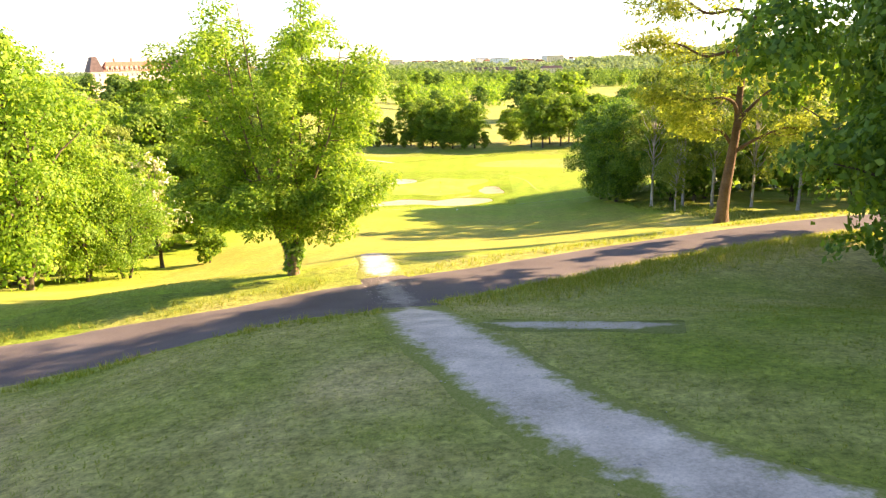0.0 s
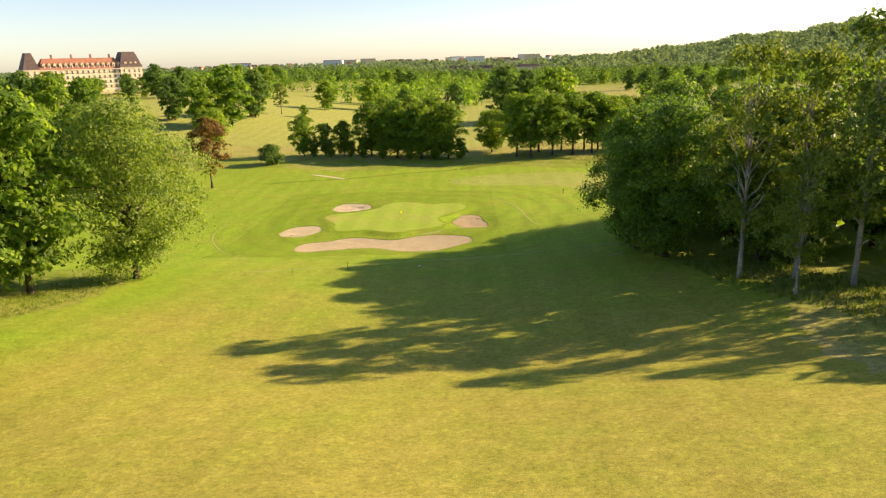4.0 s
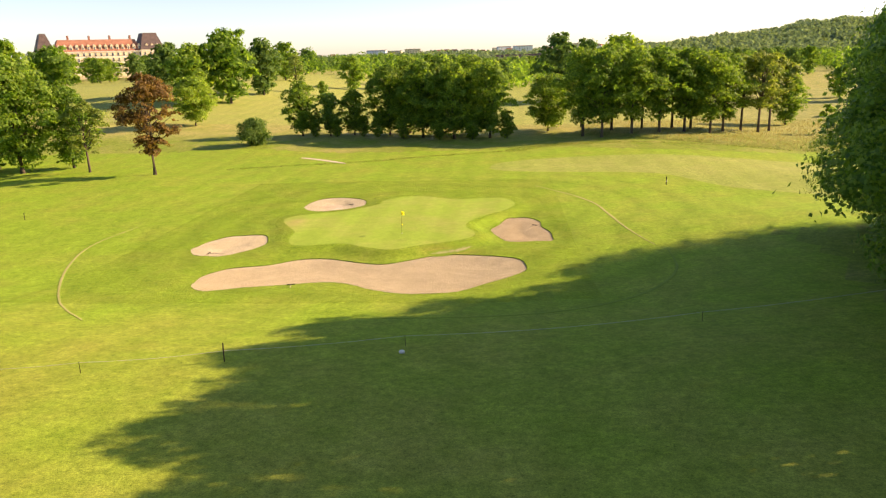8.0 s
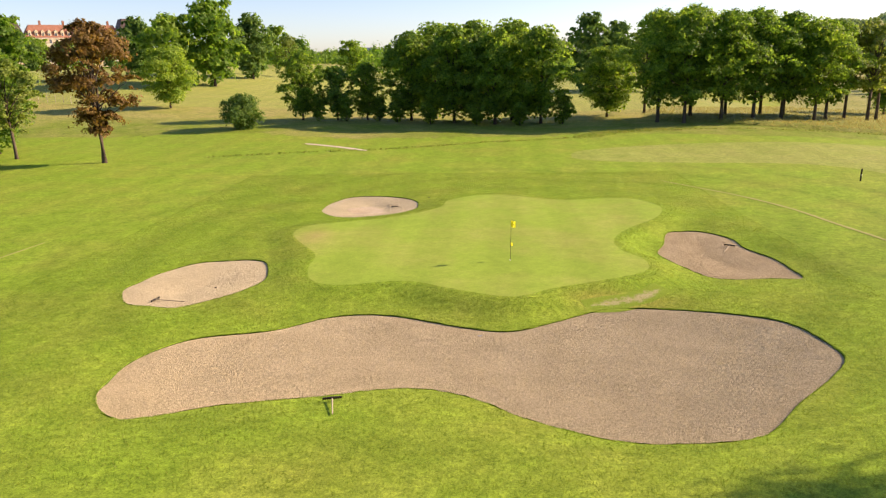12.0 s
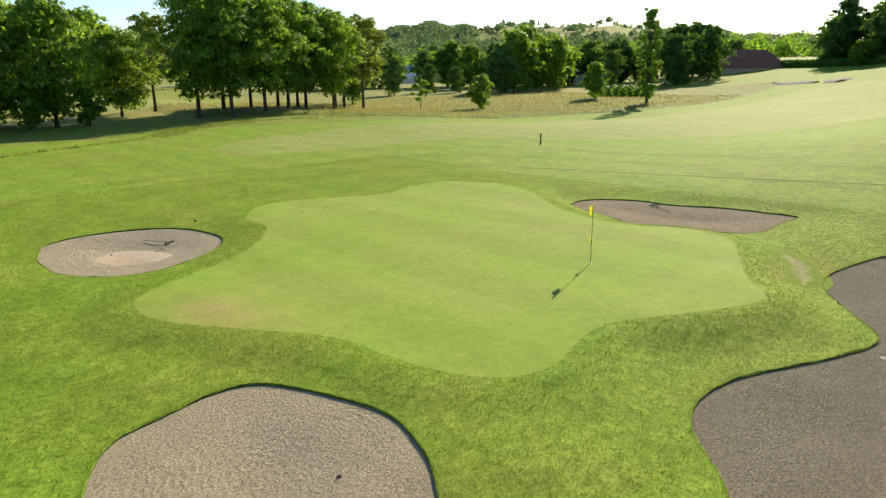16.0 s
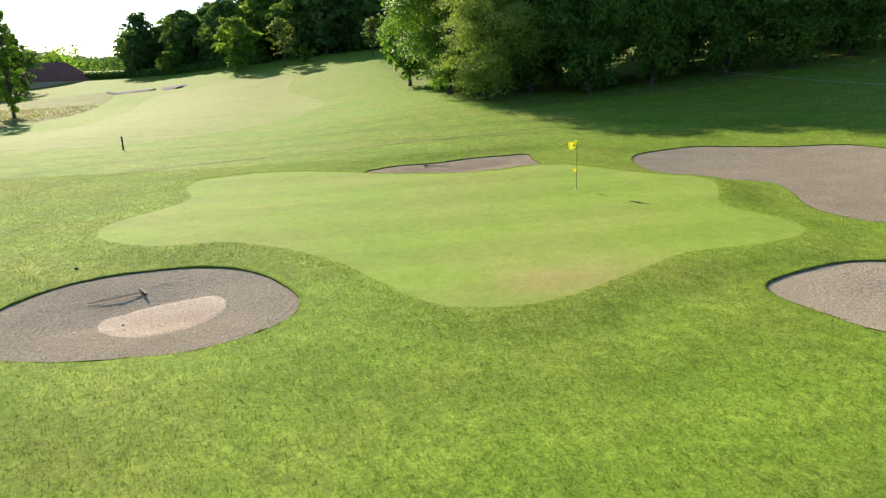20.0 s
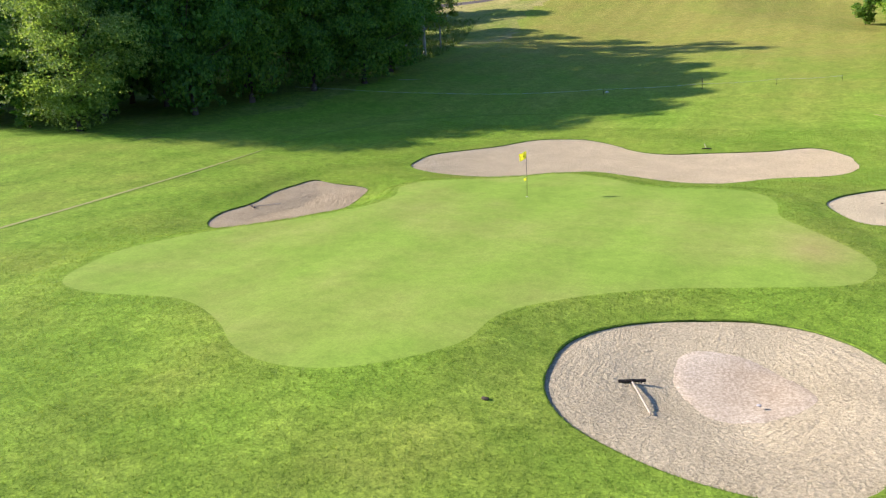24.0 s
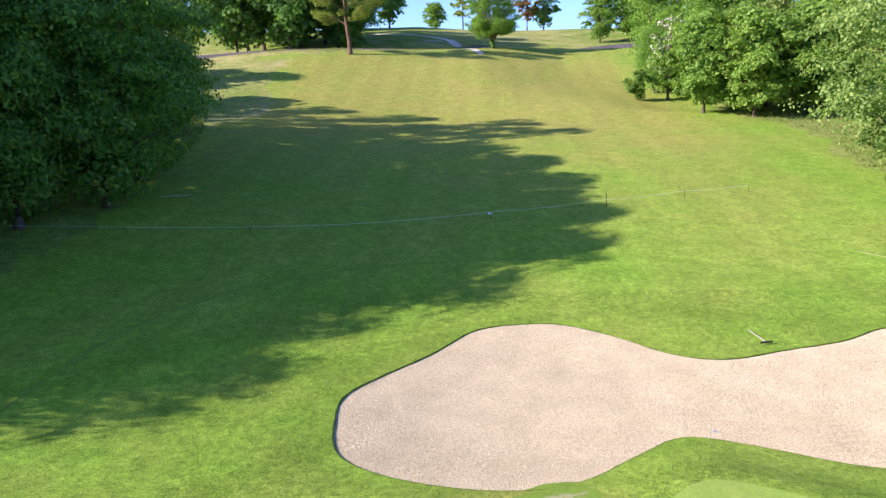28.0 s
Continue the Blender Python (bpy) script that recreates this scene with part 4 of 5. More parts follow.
rng = np.random.default_rng(15)
stems = []
for i in range(11):
    a, sp = i * 2.4, (1.5 if i < 3 else 2.3 + 0.12 * i)
    top = 12.4 - 0.28 * i + rng.uniform(-0.5, 0.5)
    stems.append(([(0.16 * math.cos(a), 0.16 * math.sin(a), -0.2), (0.3 * math.cos(a), 0.3 * math.sin(a), 1.4), (sp * 0.45 * math.cos(a), sp * 0.45 * math.sin(a), top * 0.42), (sp * 0.8 * math.cos(a + 0.2), sp * 0.8 * math.sin(a + 0.2), top * 0.72), (sp * math.cos(a + 0.3), sp * math.sin(a + 0.3), top)], 0.13, 0.02))
for i in range(7):
    a = i * 0.9 + 0.3
    stems.append(([(0.1 * math.cos(a), 0.1 * math.sin(a), 1.2), (1.3 * math.cos(a), 1.3 * math.sin(a), 3.0), (3.4 * math.cos(a + 0.2), 3.4 * math.sin(a + 0.2), 4.3 + 0.3 * (i % 3))], 0.09, 0.02))
ROBINIA = twiggy_tree("robinia_tree", 15, stems, STEMBARK, L_LIGHT, "bright green many-stemmed tree with an ivy-clad foot beside the road", 12, 2.2, 105000, 0.08, 0.64, 0.5, 3600, 0.42)
stems = [([(0, 0, -0.3), (0.05, 0, 2.0), (0.3, 0.05, 4.2), (0.5, 0, 6.4), (0.55, 0.1, 8.6), (0.85, 0, 11), (1.2, 0.1, 13.6), (1.5, 0, 16.2)], 0.44, 0.06),
    ([(0.38, 0, 5.0), (-0.3, 0.3, 5.9), (-1.2, 0.2, 6.2), (-2.3, 0.6, 7.3)], 0.14, 0.03), ([(0.5, 0, 7.0), (0.0, -0.4, 7.8), (-0.9, -0.6, 8.1), (-2.8, -0.8, 8.0), (-4.2, -0.6, 8.4)], 0.15, 0.03),
    ([(0.75, 0, 10.2), (0.1, 0.2, 10.9), (-1.6, 0.6, 10.6), (-3.4, 0.4, 11.4), (-5.0, 0.9, 11.2)], 0.16, 0.03), ([(1.0, 0, 12.4), (0.0, 0, 13.3), (-2.0, -0.5, 13.1), (-4.0, -0.8, 14.2), (-5.6, -0.6, 13.6)], 0.15, 0.03),
    ([(0.5, 0, 6.6), (1.5, 0.3, 7.6), (2.8, 0.6, 8.6), (4.2, 0.4, 9.2)], 0.15, 0.03), ([(0.35, 0, 4.6), (1.4, -0.4, 5.4), (3.0, -0.8, 6.2), (4.0, -0.9, 6.1)], 0.14, 0.03),
    ([(0.9, 0, 11.4), (2.2, 0.6, 12.6), (3.6, 1.4, 14.2), (4.4, 1.6, 15.6)], 0.14, 0.03), ([(0.55, 0, 8.8), (1.2, 1.6, 9.6), (1.2, 3.2, 10.8), (1.8, 4.4, 11.6)], 0.13, 0.03), ([(0.6, 0, 9.4), (0.8, -1.8, 10.2), (1.8, -3.4, 11.4)], 0.13, 0.03)]
OLD = twiggy_tree("old_robinia_tree", 16, stems, REDBARK, L_YELLOW, "old robinia with a leaning reddish trunk and thin yellow-green crown", 8, 2.4, 26000, 0.10, 0.85, 0.55, 0, 0.4, 0.15)

placed = {}


def plant(proto, x, y, scale=1.0, turn=None, tall=1.0, group=""):
    """One more of a kind of tree; the first one planted is the built one itself."""
    turn = turn if turn is not None else (x * 37.7 + y * 91.3) % 360
    m = pose(x, y, ground(x, y) - 0.05, 0, 0, turn) @ Matrix.Diagonal((scale, scale, scale * tall, 1))
    if proto.name not in placed:
        placed[proto.name] = True
        proto.matrix_basis = m
        return tagged(proto, group=group)
    t = copy_thing(proto, m @ Matrix.Diagonal((1 / proto.scale[0], 1 / proto.scale[1], 1 / proto.scale[2], 1)))
    return tagged(t, group=group)


MAPLE = tree("maple_tree", 11, 17, 13, L_DARK, BARK, "dark green broadleaf tree at the edge of the wood", count=44000, size=0.165, low=0.06, lobes=80)
MAPLE_B = tree("maple_tree", 12, 16, 11, L_DARK, BARK, "tall dark green broadleaf tree in the wood", count=6500, size=0.42, low=0.08, lobes=54, simple=True, clump=16)
LIME = tree("lime_tree", 13, 16, 11, L_MID, BARK, "full green broadleaf tree with a rounded crown", count=18000, size=0.245, low=0.07, lobes=76)
CHESTNUT = tree("chestnut_tree", 14, 12.5, 11.5, L_CHEST, BARK, "round chestnut tree with layered bright green leaves", count=22000, size=0.215, low=0.1, lobes=70, flat=0.12)
BIRCH = tree("birch_tree", 17, 21, 8.5, L_BIRCH, BIRCHBARK, "tall birch with a pale trunk and hanging twigs", count=10000, size=0.2, low=0.20, lobes=70, droop=0.8, shape="column", thick=0.22, thin=True, clump=24)
WEEPER = tree("weeping_birch_tree", 18, 12, 8.5, L_LIGHT, BARK, "soft green tree with drooping twigs beside the slope", count=26000, size=0.115, low=0.08, lobes=75, droop=0.9, thick=0.22, trunks=2)
PALE = tree("whitebeam_tree", 19, 15.5, 13, L_PALE, BARK, "pale yellow-green tree at the foot of the slope", count=34000, size=0.135, low=0.03, lobes=80)
COPPER = tree("copper_beech_tree", 20, 16.5, 9.6, L_COPPER, BARK, "copper-leaved beech tree standing alone on the grass", count=14000, size=0.23, low=0.2, lobes=60, shape="round", thin=True)
POPLAR = tree("poplar_tree", 21, 20.5, 5.4, L_LIGHT, BARK, "slim upright poplar tree", count=11000, size=0.22, low=0.06, lobes=60, shape="column", thin=True, clump=0)
SILVER = tree("silver_willow_tree", 31, 14, 11, L_SILVER, BARK, "silvery white-leaved willow among green trees", count=8000, size=0.3, low=0.1, lobes=50)
ROW = tree("row_tree", 30, 17, 11.5, L_MID, BARK, "tall tree with a bare stem in the row beyond the ditch", count=14000, size=0.23, low=0.16, lobes=64)
WILLOW = tree("weeping_shrub", 22, 5.8, 8.0, L_FAR, BARK, "low dark weeping willow shrub", category="shrub", count=8000, size=0.2, low=0.02, lobes=40, droop=1.0, thick=0.16)
BUSHTREE = tree("round_bush_tree", 23, 7, 6.0, L_MID, BARK, "small round bushy tree on the meadow", count=5200, size=0.25, low=0.06, lobes=40, clump=22)
SAPLING = tree("sapling", 24, 6.6, 4.2, L_LIGHT, BARK, "young light green tree on the meadow", count=1800, size=0.28, low=0.22, lobes=22, thick=0.08, thin=True, clump=14)
FARTREE = tree("field_tree", 25, 17, 14, L_MID, BARK, "broad green tree on the far course", count=4800, size=0.58, low=0.04, lobes=55, simple=True, clump=14)
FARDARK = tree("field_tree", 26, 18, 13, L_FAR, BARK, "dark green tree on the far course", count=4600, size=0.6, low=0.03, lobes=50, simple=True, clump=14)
SPARSE = tree("ash_tree", 27, 15, 8.0, L_BIRCH, BARK, "airy light-crowned tree in the row", count=7000, size=0.26, low=0.25, lobes=44, shape="vase", thin=True)
BLOSSOM = tree("flowering_tree", 29, 13.5, 7.0, L_LIGHT, BARK, "airy tree hung with creamy white blossom", count=6000, size=0.24, low=0.12, lobes=44, shape="vase", thin=True, blossom=900)
BUSH = tree("bush", 28, 3.2, 3.6, L_MID, BARK, "small leafy bush under the hilltop trees", category="bush", count=1500, size=0.24, low=0.02, lobes=16, thick=0.05)

plant(ROBINIA, -1.2, 24.6, 1.0, 30)
plant(OLD, 23.4, 38.6, 1.0, 0)
plant(MAPLE, 25.5, 21.5, 1.12, 20, 1.15)
plant(MAPLE, 29, 16.5, 1.05, 75, 1.15)
plant(MAPLE_B, 36, 28, 1.2)
plant(MAPLE_B, 44, 27, 1.1)
for x, y, s in ((32, 13.5, 1.3), (36, 20, 1.35), (30, 3, 1.15), (44, 16, 1.4), (40, 6, 1.3)):
    plant(MAPLE_B, x, y, s, None, 1.1, "trees at the top of the slope")
for x, y, s in ((-28, 43, 1.75), (-33, 48, 1.75), (-38, 44, 1.7), (-27, 50, 1.1)):
    plant(WEEPER, x, y, s, None, 1.0, "trees beside the slope")
for x, y, s in ((-31, 60, 0.85), (-35, 66, 0.95)):
    plant(SPARSE, x, y, s, None, 1.0, "trees beside the slope")
plant(WEEPER, -24.5, 52, 0.9)
plant(BLOSSOM, -24.3, 58.5, 0.9)
plant(BUSHTREE, -19.8, 59.5, 0.62)
for x, y, s in ((-24.6, 72.9, 1.0), (-29.5, 76, 1.03), (-37, 75, 1.05), (-31, 66, 0.9), (-42, 70, 1.1)):
    plant(CHESTNUT, x, y, s, None, 1.0, "chestnuts beside the fairway")
for x, y, s in ((-36, 56, 0.9), (-44, 60, 1.0), (-52, 72, 1.1), (-46, 52, 1.0)):
    plant(LIME, x, y, s, None, 1.0, "trees beside the slope")
plant(BIRCH, -41, 84, 0.75)
plant(PALE, -28.2, 109.6, 1.34, 40)
plant(PALE, -44, 62, 0.8, 140)
for x, y, s in ((-35.5, 102, 1.3), (-44, 108, 1.25), (-42, 96, 1.2), (-52, 103, 1.25)):
    plant(LIME, x, y, s, None, 1.0, "trees at the foot of the slope")
for x, y, s in ((-73, 194, 1.25), (-81, 199, 1.2), (-67, 199, 0.9), (-90, 195, 1.2)):
    plant(LIME, x, y, s, None, 1.0, "trees west of the green")
plant(SPARSE, -60.5, 193, 0.8)
plant(COPPER, -47.6, 189.6, 1.0)
plant(WILLOW, -42.5, 222, 1.0)
plant(CHESTNUT, -69, 254, 1.0)

# the wood east of the fairway
for x, y, s in ((32.1, 94.9, 1.0), (39, 89.6, 1.05), (36, 93, 0.95), (44.5, 90, 0.92), (33.5, 87.5, 0.55), (49, 86, 1.0), (56, 83, 0.95)):
    plant(BIRCH, x, y, s, None, 1.0, "birches at the edge of the wood")
for x, y, s, tall in ((29.5, 108, 1.02, 0.98), (28.3, 115.5, 1.0, 1.0), (31.5, 120, 0.95, 1.12), (37, 103, 1.05, 1.0), (36, 132, 0.92, 1.3), (34.5, 126, 0.95, 1.3), (45, 136.5, 0.95, 1.25), (53.7, 142.3, 1.2, 0.95), (64, 140, 0.95, 1.2)):
    plant(MAPLE, x, y, s, None, tall, "trees of the wood")
plant(PALE, 38.5, 142, 0.92, 200, 0.86)
plant(BUSHTREE, 45.5, 141.5, 0.6)
for x, y, s in ((62, 136, 1.1), (70, 140, 1.1), (66, 128, 1.0), (76, 132, 1.1), (80, 143, 1.05), (48, 131, 1.0), (58, 131, 1.0), (88, 136, 1.1)):
    plant(MAPLE_B, x, y, s, None, 1.0, "trees of the wood")
rng = np.random.default_rng(5)
for i in range(9):
    for k in range(4):
        x, y = 41 + k * 11.5 + rng.uniform(-3.5, 3.5), 62 + i * 9.2 + rng.uniform(-3, 3)
        if y > 96 - (x - 40) * 0.1 or x > 52:
            plant(MAPLE_B, x, y, rng.uniform(0.85, 1.2), None, rng.uniform(0.9, 1.1), "trees of the wood")

# the row beyond the ditch
for p, x, y, s in ((LIME, -37, 237, 0.78), (MAPLE_B, -31, 238, 0.62), (LIME, -26, 240, 0.66), (LIME, -18, 240, 1.0), (LIME, -10, 235, 1.06), (LIME, -3, 231, 1.0), (LIME, 4.5, 230, 1.0),
    (LIME, -14, 244, 1.1), (LIME, 0, 238, 1.1), (LIME, -6.5, 239, 1.1), (BUSHTREE, -20, 236, 0.7), (BUSHTREE, -14, 233.5, 0.75), (BUSHTREE, -6, 230, 0.7), (BUSHTREE, 1, 227.5, 0.75), (BUSHTREE, 8, 229, 0.7), (BUSHTREE, -34, 236, 0.6), (BUSHTREE, -29, 236, 0.6), (BUSHTREE, -23.5, 238, 0.6), (CHESTNUT, 17, 242, 1.02), (SPARSE, 25, 249, 1.05), (ROW, 23.5, 231, 1.08), (ROW, 27, 228, 1.05), (ROW, 33, 229, 1.02), (ROW, 30, 236, 1.1), (SPARSE, 37, 240, 1.1), (ROW, 39, 232, 1.05),
    (SPARSE, 44, 243, 1.15), (ROW, 48, 243, 1.0), (ROW, 50, 235, 1.0), (ROW, 54, 240, 1.0), (ROW, 45, 236, 1.05), (SPARSE, 59, 244, 1.12), (SPARSE, 62, 242, 1.18), (SPARSE, 66, 247, 1.15), (LIME, 75, 262, 0.85)):
    plant(p, x, y, s, None, 1.0, "row of trees beyond the ditch")
# the meadow and the east side
plant(POPLAR, 114.5, 212, 1.0)
plant(BUSHTREE, 83, 231, 1.0)
plant(SAPLING, 76, 241, 1.0)
plant(BUSHTREE, 124, 231, 1.25)
rng = np.random.default_rng(15)
for i in range(30):
    t = i / 30
    x, y = 168 + 78 * t + rng.uniform(-6, 14), 128 + 84 * t + rng.uniform(-22, 4)
    plant(FARDARK if i % 3 else FARTREE, x, y, rng.uniform(0.85, 1.2) * (1.05 - 0.3 * t), None, 1.0, "trees on the east hill")
for p, x, y, s in ((FARDARK, 165, 290, 0.75), (FARTREE, 186, 290, 1.1), (FARTREE, 176, 300, 0.9), (FARDARK, 200, 250, 0.95), (FARTREE, 160, 305, 0.9), (FARDARK, 225, 285, 0.85), (FARDARK, 150, 345, 0.75),
    (FARDARK, 235, 214, 0.85), (FARDARK, 228, 196, 1.0), (FARTREE, 184, 176, 0.9), (FARDARK, 225, 180, 1.1), (FARDARK, 210, 165, 1.1), (FARDARK, 195, 150, 1.1), (FARDARK, 215, 145, 1.2),
    (FARDARK, 185, 135, 1.0), (FARDARK, 205, 120, 1.2), (FARTREE, 176, 118, 1.0), (FARDARK, 190, 108, 1.2), (FARDARK, 240, 190, 1.0), (FARDARK, 214, 184, 0.95), (FARTREE, 204, 172, 0.95), (FARDARK, 222, 158, 1.2), (FARDARK, 200, 138, 1.15), (FARTREE, 168, 128, 1.0), (FARDARK, 160, 112, 1.1), (FARDARK, 172, 98, 1.2), (FARDARK, 246, 204, 0.8), (FARDARK, 250, 218, 0.8), (FARDARK, 235, 165, 1.2), (BUSHTREE, 220, 198, 1.1), (SPARSE, 168, 163, 0.9), (BUSHTREE, 172, 157, 0.75)):
    plant(p, x, y, s, None, 1.0, "trees on the east hill")
rng = np.random.default_rng(27)
for i in range(24):
    t = i / 23
    plant(FARDARK if i % 4 else FARTREE, 236 - 72 * t + rng.uniform(6, 34), 214 - 72 * t + rng.uniform(-16, 4), rng.uniform(1.05, 1.25) + 0.25 * min(t, 0.6), None, 1.0, "trees on the east hill")
plant(SPARSE, 150, 141, 0.65)
plant(BUSHTREE, 217, 200, 1.15)
for p, x, y, s in ((FARDARK, 111, 289, 0.62), (FARDARK, 128, 292, 0.5), (FARDARK, 133, 286, 0.45), (FARTREE, 147, 275, 1.1), (FARTREE, 157, 279, 1.2), (FARTREE, 167, 274, 1.0), (FARDARK, 138, 273, 0.8), (FARDARK, 209, 264, 1.05), (FARDARK, 214, 256, 1.15), (FARDARK, 219, 247, 1.05), (FARTREE, 181, 282, 0.75), (FARDARK, 190, 268, 0.7)):
    plant(p, x, y, s, None, 1.0, "trees behind the meadow")
# trees at the top of the slope behind the start
for p, x, y, s in ((LIME, 49, -27, 0.9), (LIME, 45, -24, 0.85), (LIME, 39, -21, 0.9), (MAPLE_B, 36, -22, 0.95), (MAPLE, 30, -30, 0.9), (MAPLE_B, 24, -38, 1.0), (CHESTNUT, 13, -70, 0.7), (SPARSE, 4, -60, 0.9),
    (COPPER, -14, -47, 0.8), (MAPLE_B, -19, -50, 0.8), (LIME, -26, -2, 0.85), (CHESTNUT, -34, -6, 1.0), (BUSH, 47, -20, 1.0), (LIME, -40, -20, 1.0), (LIME, 62, -12, 0.9), (MAPLE, 42, 12, 1.0), (MAPLE_B, 56, 6, 1.0), (MAPLE_B, 54, 30, 1.05), (MAPLE_B, 47, 24, 1.0), (MAPLE_B, 31, -8, 0.95)):
    plant(p, x, y, s, None, 1.0, "trees at the top of the slope")
for p, x, y, s in ((FARDARK, 238, 262, 1.15), (FARTREE, 190, 300, 1.1), (FARTREE, 196, 310, 1.2), (FARDARK, 178, 296, 0.9), (FARTREE, 210, 290, 1.0), (FARTREE, 168, 322, 1.0)):
    plant(p, x, y, s, None, 1.0, "belt of trees round the far course")
# belt of trees closing the course to the east
rng = np.random.default_rng(19)
for i in range(36):
    t = i / 35
    plant(FARDARK if i % 3 else FARTREE, 132 + 122 * t + rng.uniform(-6, 6), 352 - 92 * t + rng.uniform(-12, 12), rng.uniform(0.62, 0.95), None, 1.0, "belt of trees round the far course")
# mid distance
rng = np.random.default_rng(9)
for p, x, y, s in ((FARTREE, -84, 290, 1.1), (FARTREE, -77, 299, 1.35), (FARDARK, -101, 306, 0.95), (FARDARK, -76, 327, 1.1), (FARTREE, -148, 292, 1.0), (FARTREE, -126, 288, 1.05), (FARTREE, -128, 268, 1.25), (FARDARK, -143, 280, 1.2), (SPARSE, -71, 350, 0.95), (BUSHTREE, -60, 345, 0.8), (FARDARK, -190, 380, 0.9), (FARDARK, -160, 400, 0.8),
    (FARDARK, 27, 345, 1.4), (FARTREE, 50, 350, 1.45), (FARDARK, 38, 362, 1.3), (FARTREE, -60, 400, 0.9), (FARTREE, -40, 420, 1.0), (FARDARK, -20, 400, 0.8), (FARDARK, 5, 420, 0.9), (FARTREE, -100, 430, 1.1)):
    plant(p, x, y, s, None, 1.0, "trees on the far course")
for p, x, y, s in ((FARTREE, -254, 492, 1.1), (FARTREE, -243, 482, 1.0), (FARTREE, -208, 452, 0.8), (FARTREE, -220, 464, 0.85), (FARDARK, -277, 500, 1.1), (FARDARK, -176, 470, 1.2), (FARTREE, -292, 482, 1.0), (FARDARK, -168, 490, 1.1), (FARTREE, -195, 495, 0.8)):
    plant(p, x, y, s, None, 1.0, "trees before the hotel")
plant(SILVER, -104, 222, 1.0)
for p, x, y, s in ((LIME, -118, 205, 1.1), (FARTREE, -130, 222, 1.1), (LIME, -112, 236, 1.0), (FARTREE, -145, 215, 1.1), (FARDARK, -140, 245, 1.1)):
    plant(p, x, y, s, None, 1.0, "trees west of the green")
for i in range(64):
    y = 450 + 480 * (i / 64) ** 1.2
    x = rng.uniform(-0.55, 0.9) * y
    if not (0.02 < x / y < 0.16 and y < 620):
        plant(FARDARK if i % 3 else FARTREE, x, y, rng.uniform(0.8, 1.15), None, 1.0, "trees on the far course")


# ---- the pin and loose things on the course ----
def at_ground(x, y, dz=0.0):
    return (x, y, ground(x, y) + dz)


def sand_level(x, y, line, drop):
    d = float(away(line, np.array([x]), np.array([y]))[0])
    return ground(x, y) - 0.055 - drop * float(sm(d / 3.2))


pin = thing("flagstick", "dark flagstick with a yellow flag and a small yellow pennant", "flag", at_ground(-2.17, 148.73))
bm = bmesh.new()
tube(bm, [(0, 0, -0.1), (0.005, 0, 0.7), (0.02, 0.0, 1.5), (0.035, 0.01, 2.16)], [0.011, 0.011, 0.010, 0.008], 8)
part("pole", bm, DARKWOOD, pin)


def cloth(name, z, length, height, label):
    bm = bmesh.new()
    nx, nz = 8, 4
    for side in (0.004, -0.004):
        grid = [[bm.verts.new((0.03 + length * 0.5 * (i / nx) - side, length * 0.62 * (i / nx) ** 1.2 + side + 0.05 * math.sin(i * 1.1 + k * 0.4), z - height * k / nz - 0.26 * length * (i / nx) ** 2 + 0.02 * math.sin(i))) for k in range(nz + 1)] for i in range(nx + 1)]
        for i in range(nx):
            for k in range(nz):
                bm.faces.new((grid[i][k], grid[i + 1][k], grid[i + 1][k + 1], grid[i][k + 1]))
    part(name, bm, YELLOW, pin, label)


def cloth_mark(z, length, height):
    bm = bmesh.new()
    for side in (0.009, -0.009):
        grid = [[bm.verts.new((0.03 + length * 0.5 * (i / 8) - side, length * 0.62 * (i / 8) ** 1.2 + side + 0.05 * math.sin(i * 1.1 + k * 0.4), z - height * k / 4 - 0.26 * length * (i / 8) ** 2 + 0.02 * math.sin(i))) for k in (1.6, 2, 2.4)] for i in (3.6, 4, 4.4)]
        for i in range(2):
            for k in range(2):
                bm.faces.new((grid[i][k], grid[i + 1][k], grid[i + 1][k + 1], grid[i][k + 1]))
    part("mark", bm, DARKWOOD, pin, "dark printed bar on the flag")


cloth_mark(2.14, 0.48, 0.34)
cloth("flag", 2.14, 0.48, 0.34, "yellow cloth flag")
cloth("pennant", 0.92, 0.17, 0.13, "small yellow pennant")
cup = thing("hole_cup", "white-rimmed hole cup sunk in the green", "cup", at_ground(-2.17, 148.73, 0.004))
bm = bmesh.new()
bmesh.ops.create_cone(bm, cap_ends=True, segments=20, radius1=0.054, radius2=0.054, depth=0.006)
part("rim", bm, WHITE, cup)


def rake(x, y, z, tx, ty, tz, label):
    """A bunker rake with its head at x, y, z and the end of its handle at tx, ty, tz."""
    ob = thing("bunker_rake", label, "rake", (x, y, z), "bunker rakes")
    d = Vector((tx - x, ty - y, tz - z))
    side = Vector((-d.y, d.x, 0)).normalized()
    bm = bmesh.new()
    tube(bm, [(0, 0, 0.04), tuple(d * 0.5 + Vector((0, 0, 0.035))), tuple(d + Vector((0, 0, 0.03)))], [0.022, 0.02, 0.02], 8)
    part("handle", bm, PALEWOOD, ob, "pale wooden handle")
    bm = bmesh.new()
    tube(bm, [tuple(side * -0.30 + Vector((0, 0, 0.05))), tuple(Vector((0, 0, 0.055))), tuple(side * 0.30 + Vector((0, 0, 0.05)))], [0.035, 0.04, 0.035], 6)
    for k in range(9):
        q = side * (-0.28 + 0.07 * k)
        tube(bm, [tuple(q + Vector((0, 0, 0.04))), tuple(q + Vector((0, 0, -0.03)))], [0.012, 0.006], 5)
    part("head", bm, DARKWOOD, ob, "dark toothed head")
    return ob


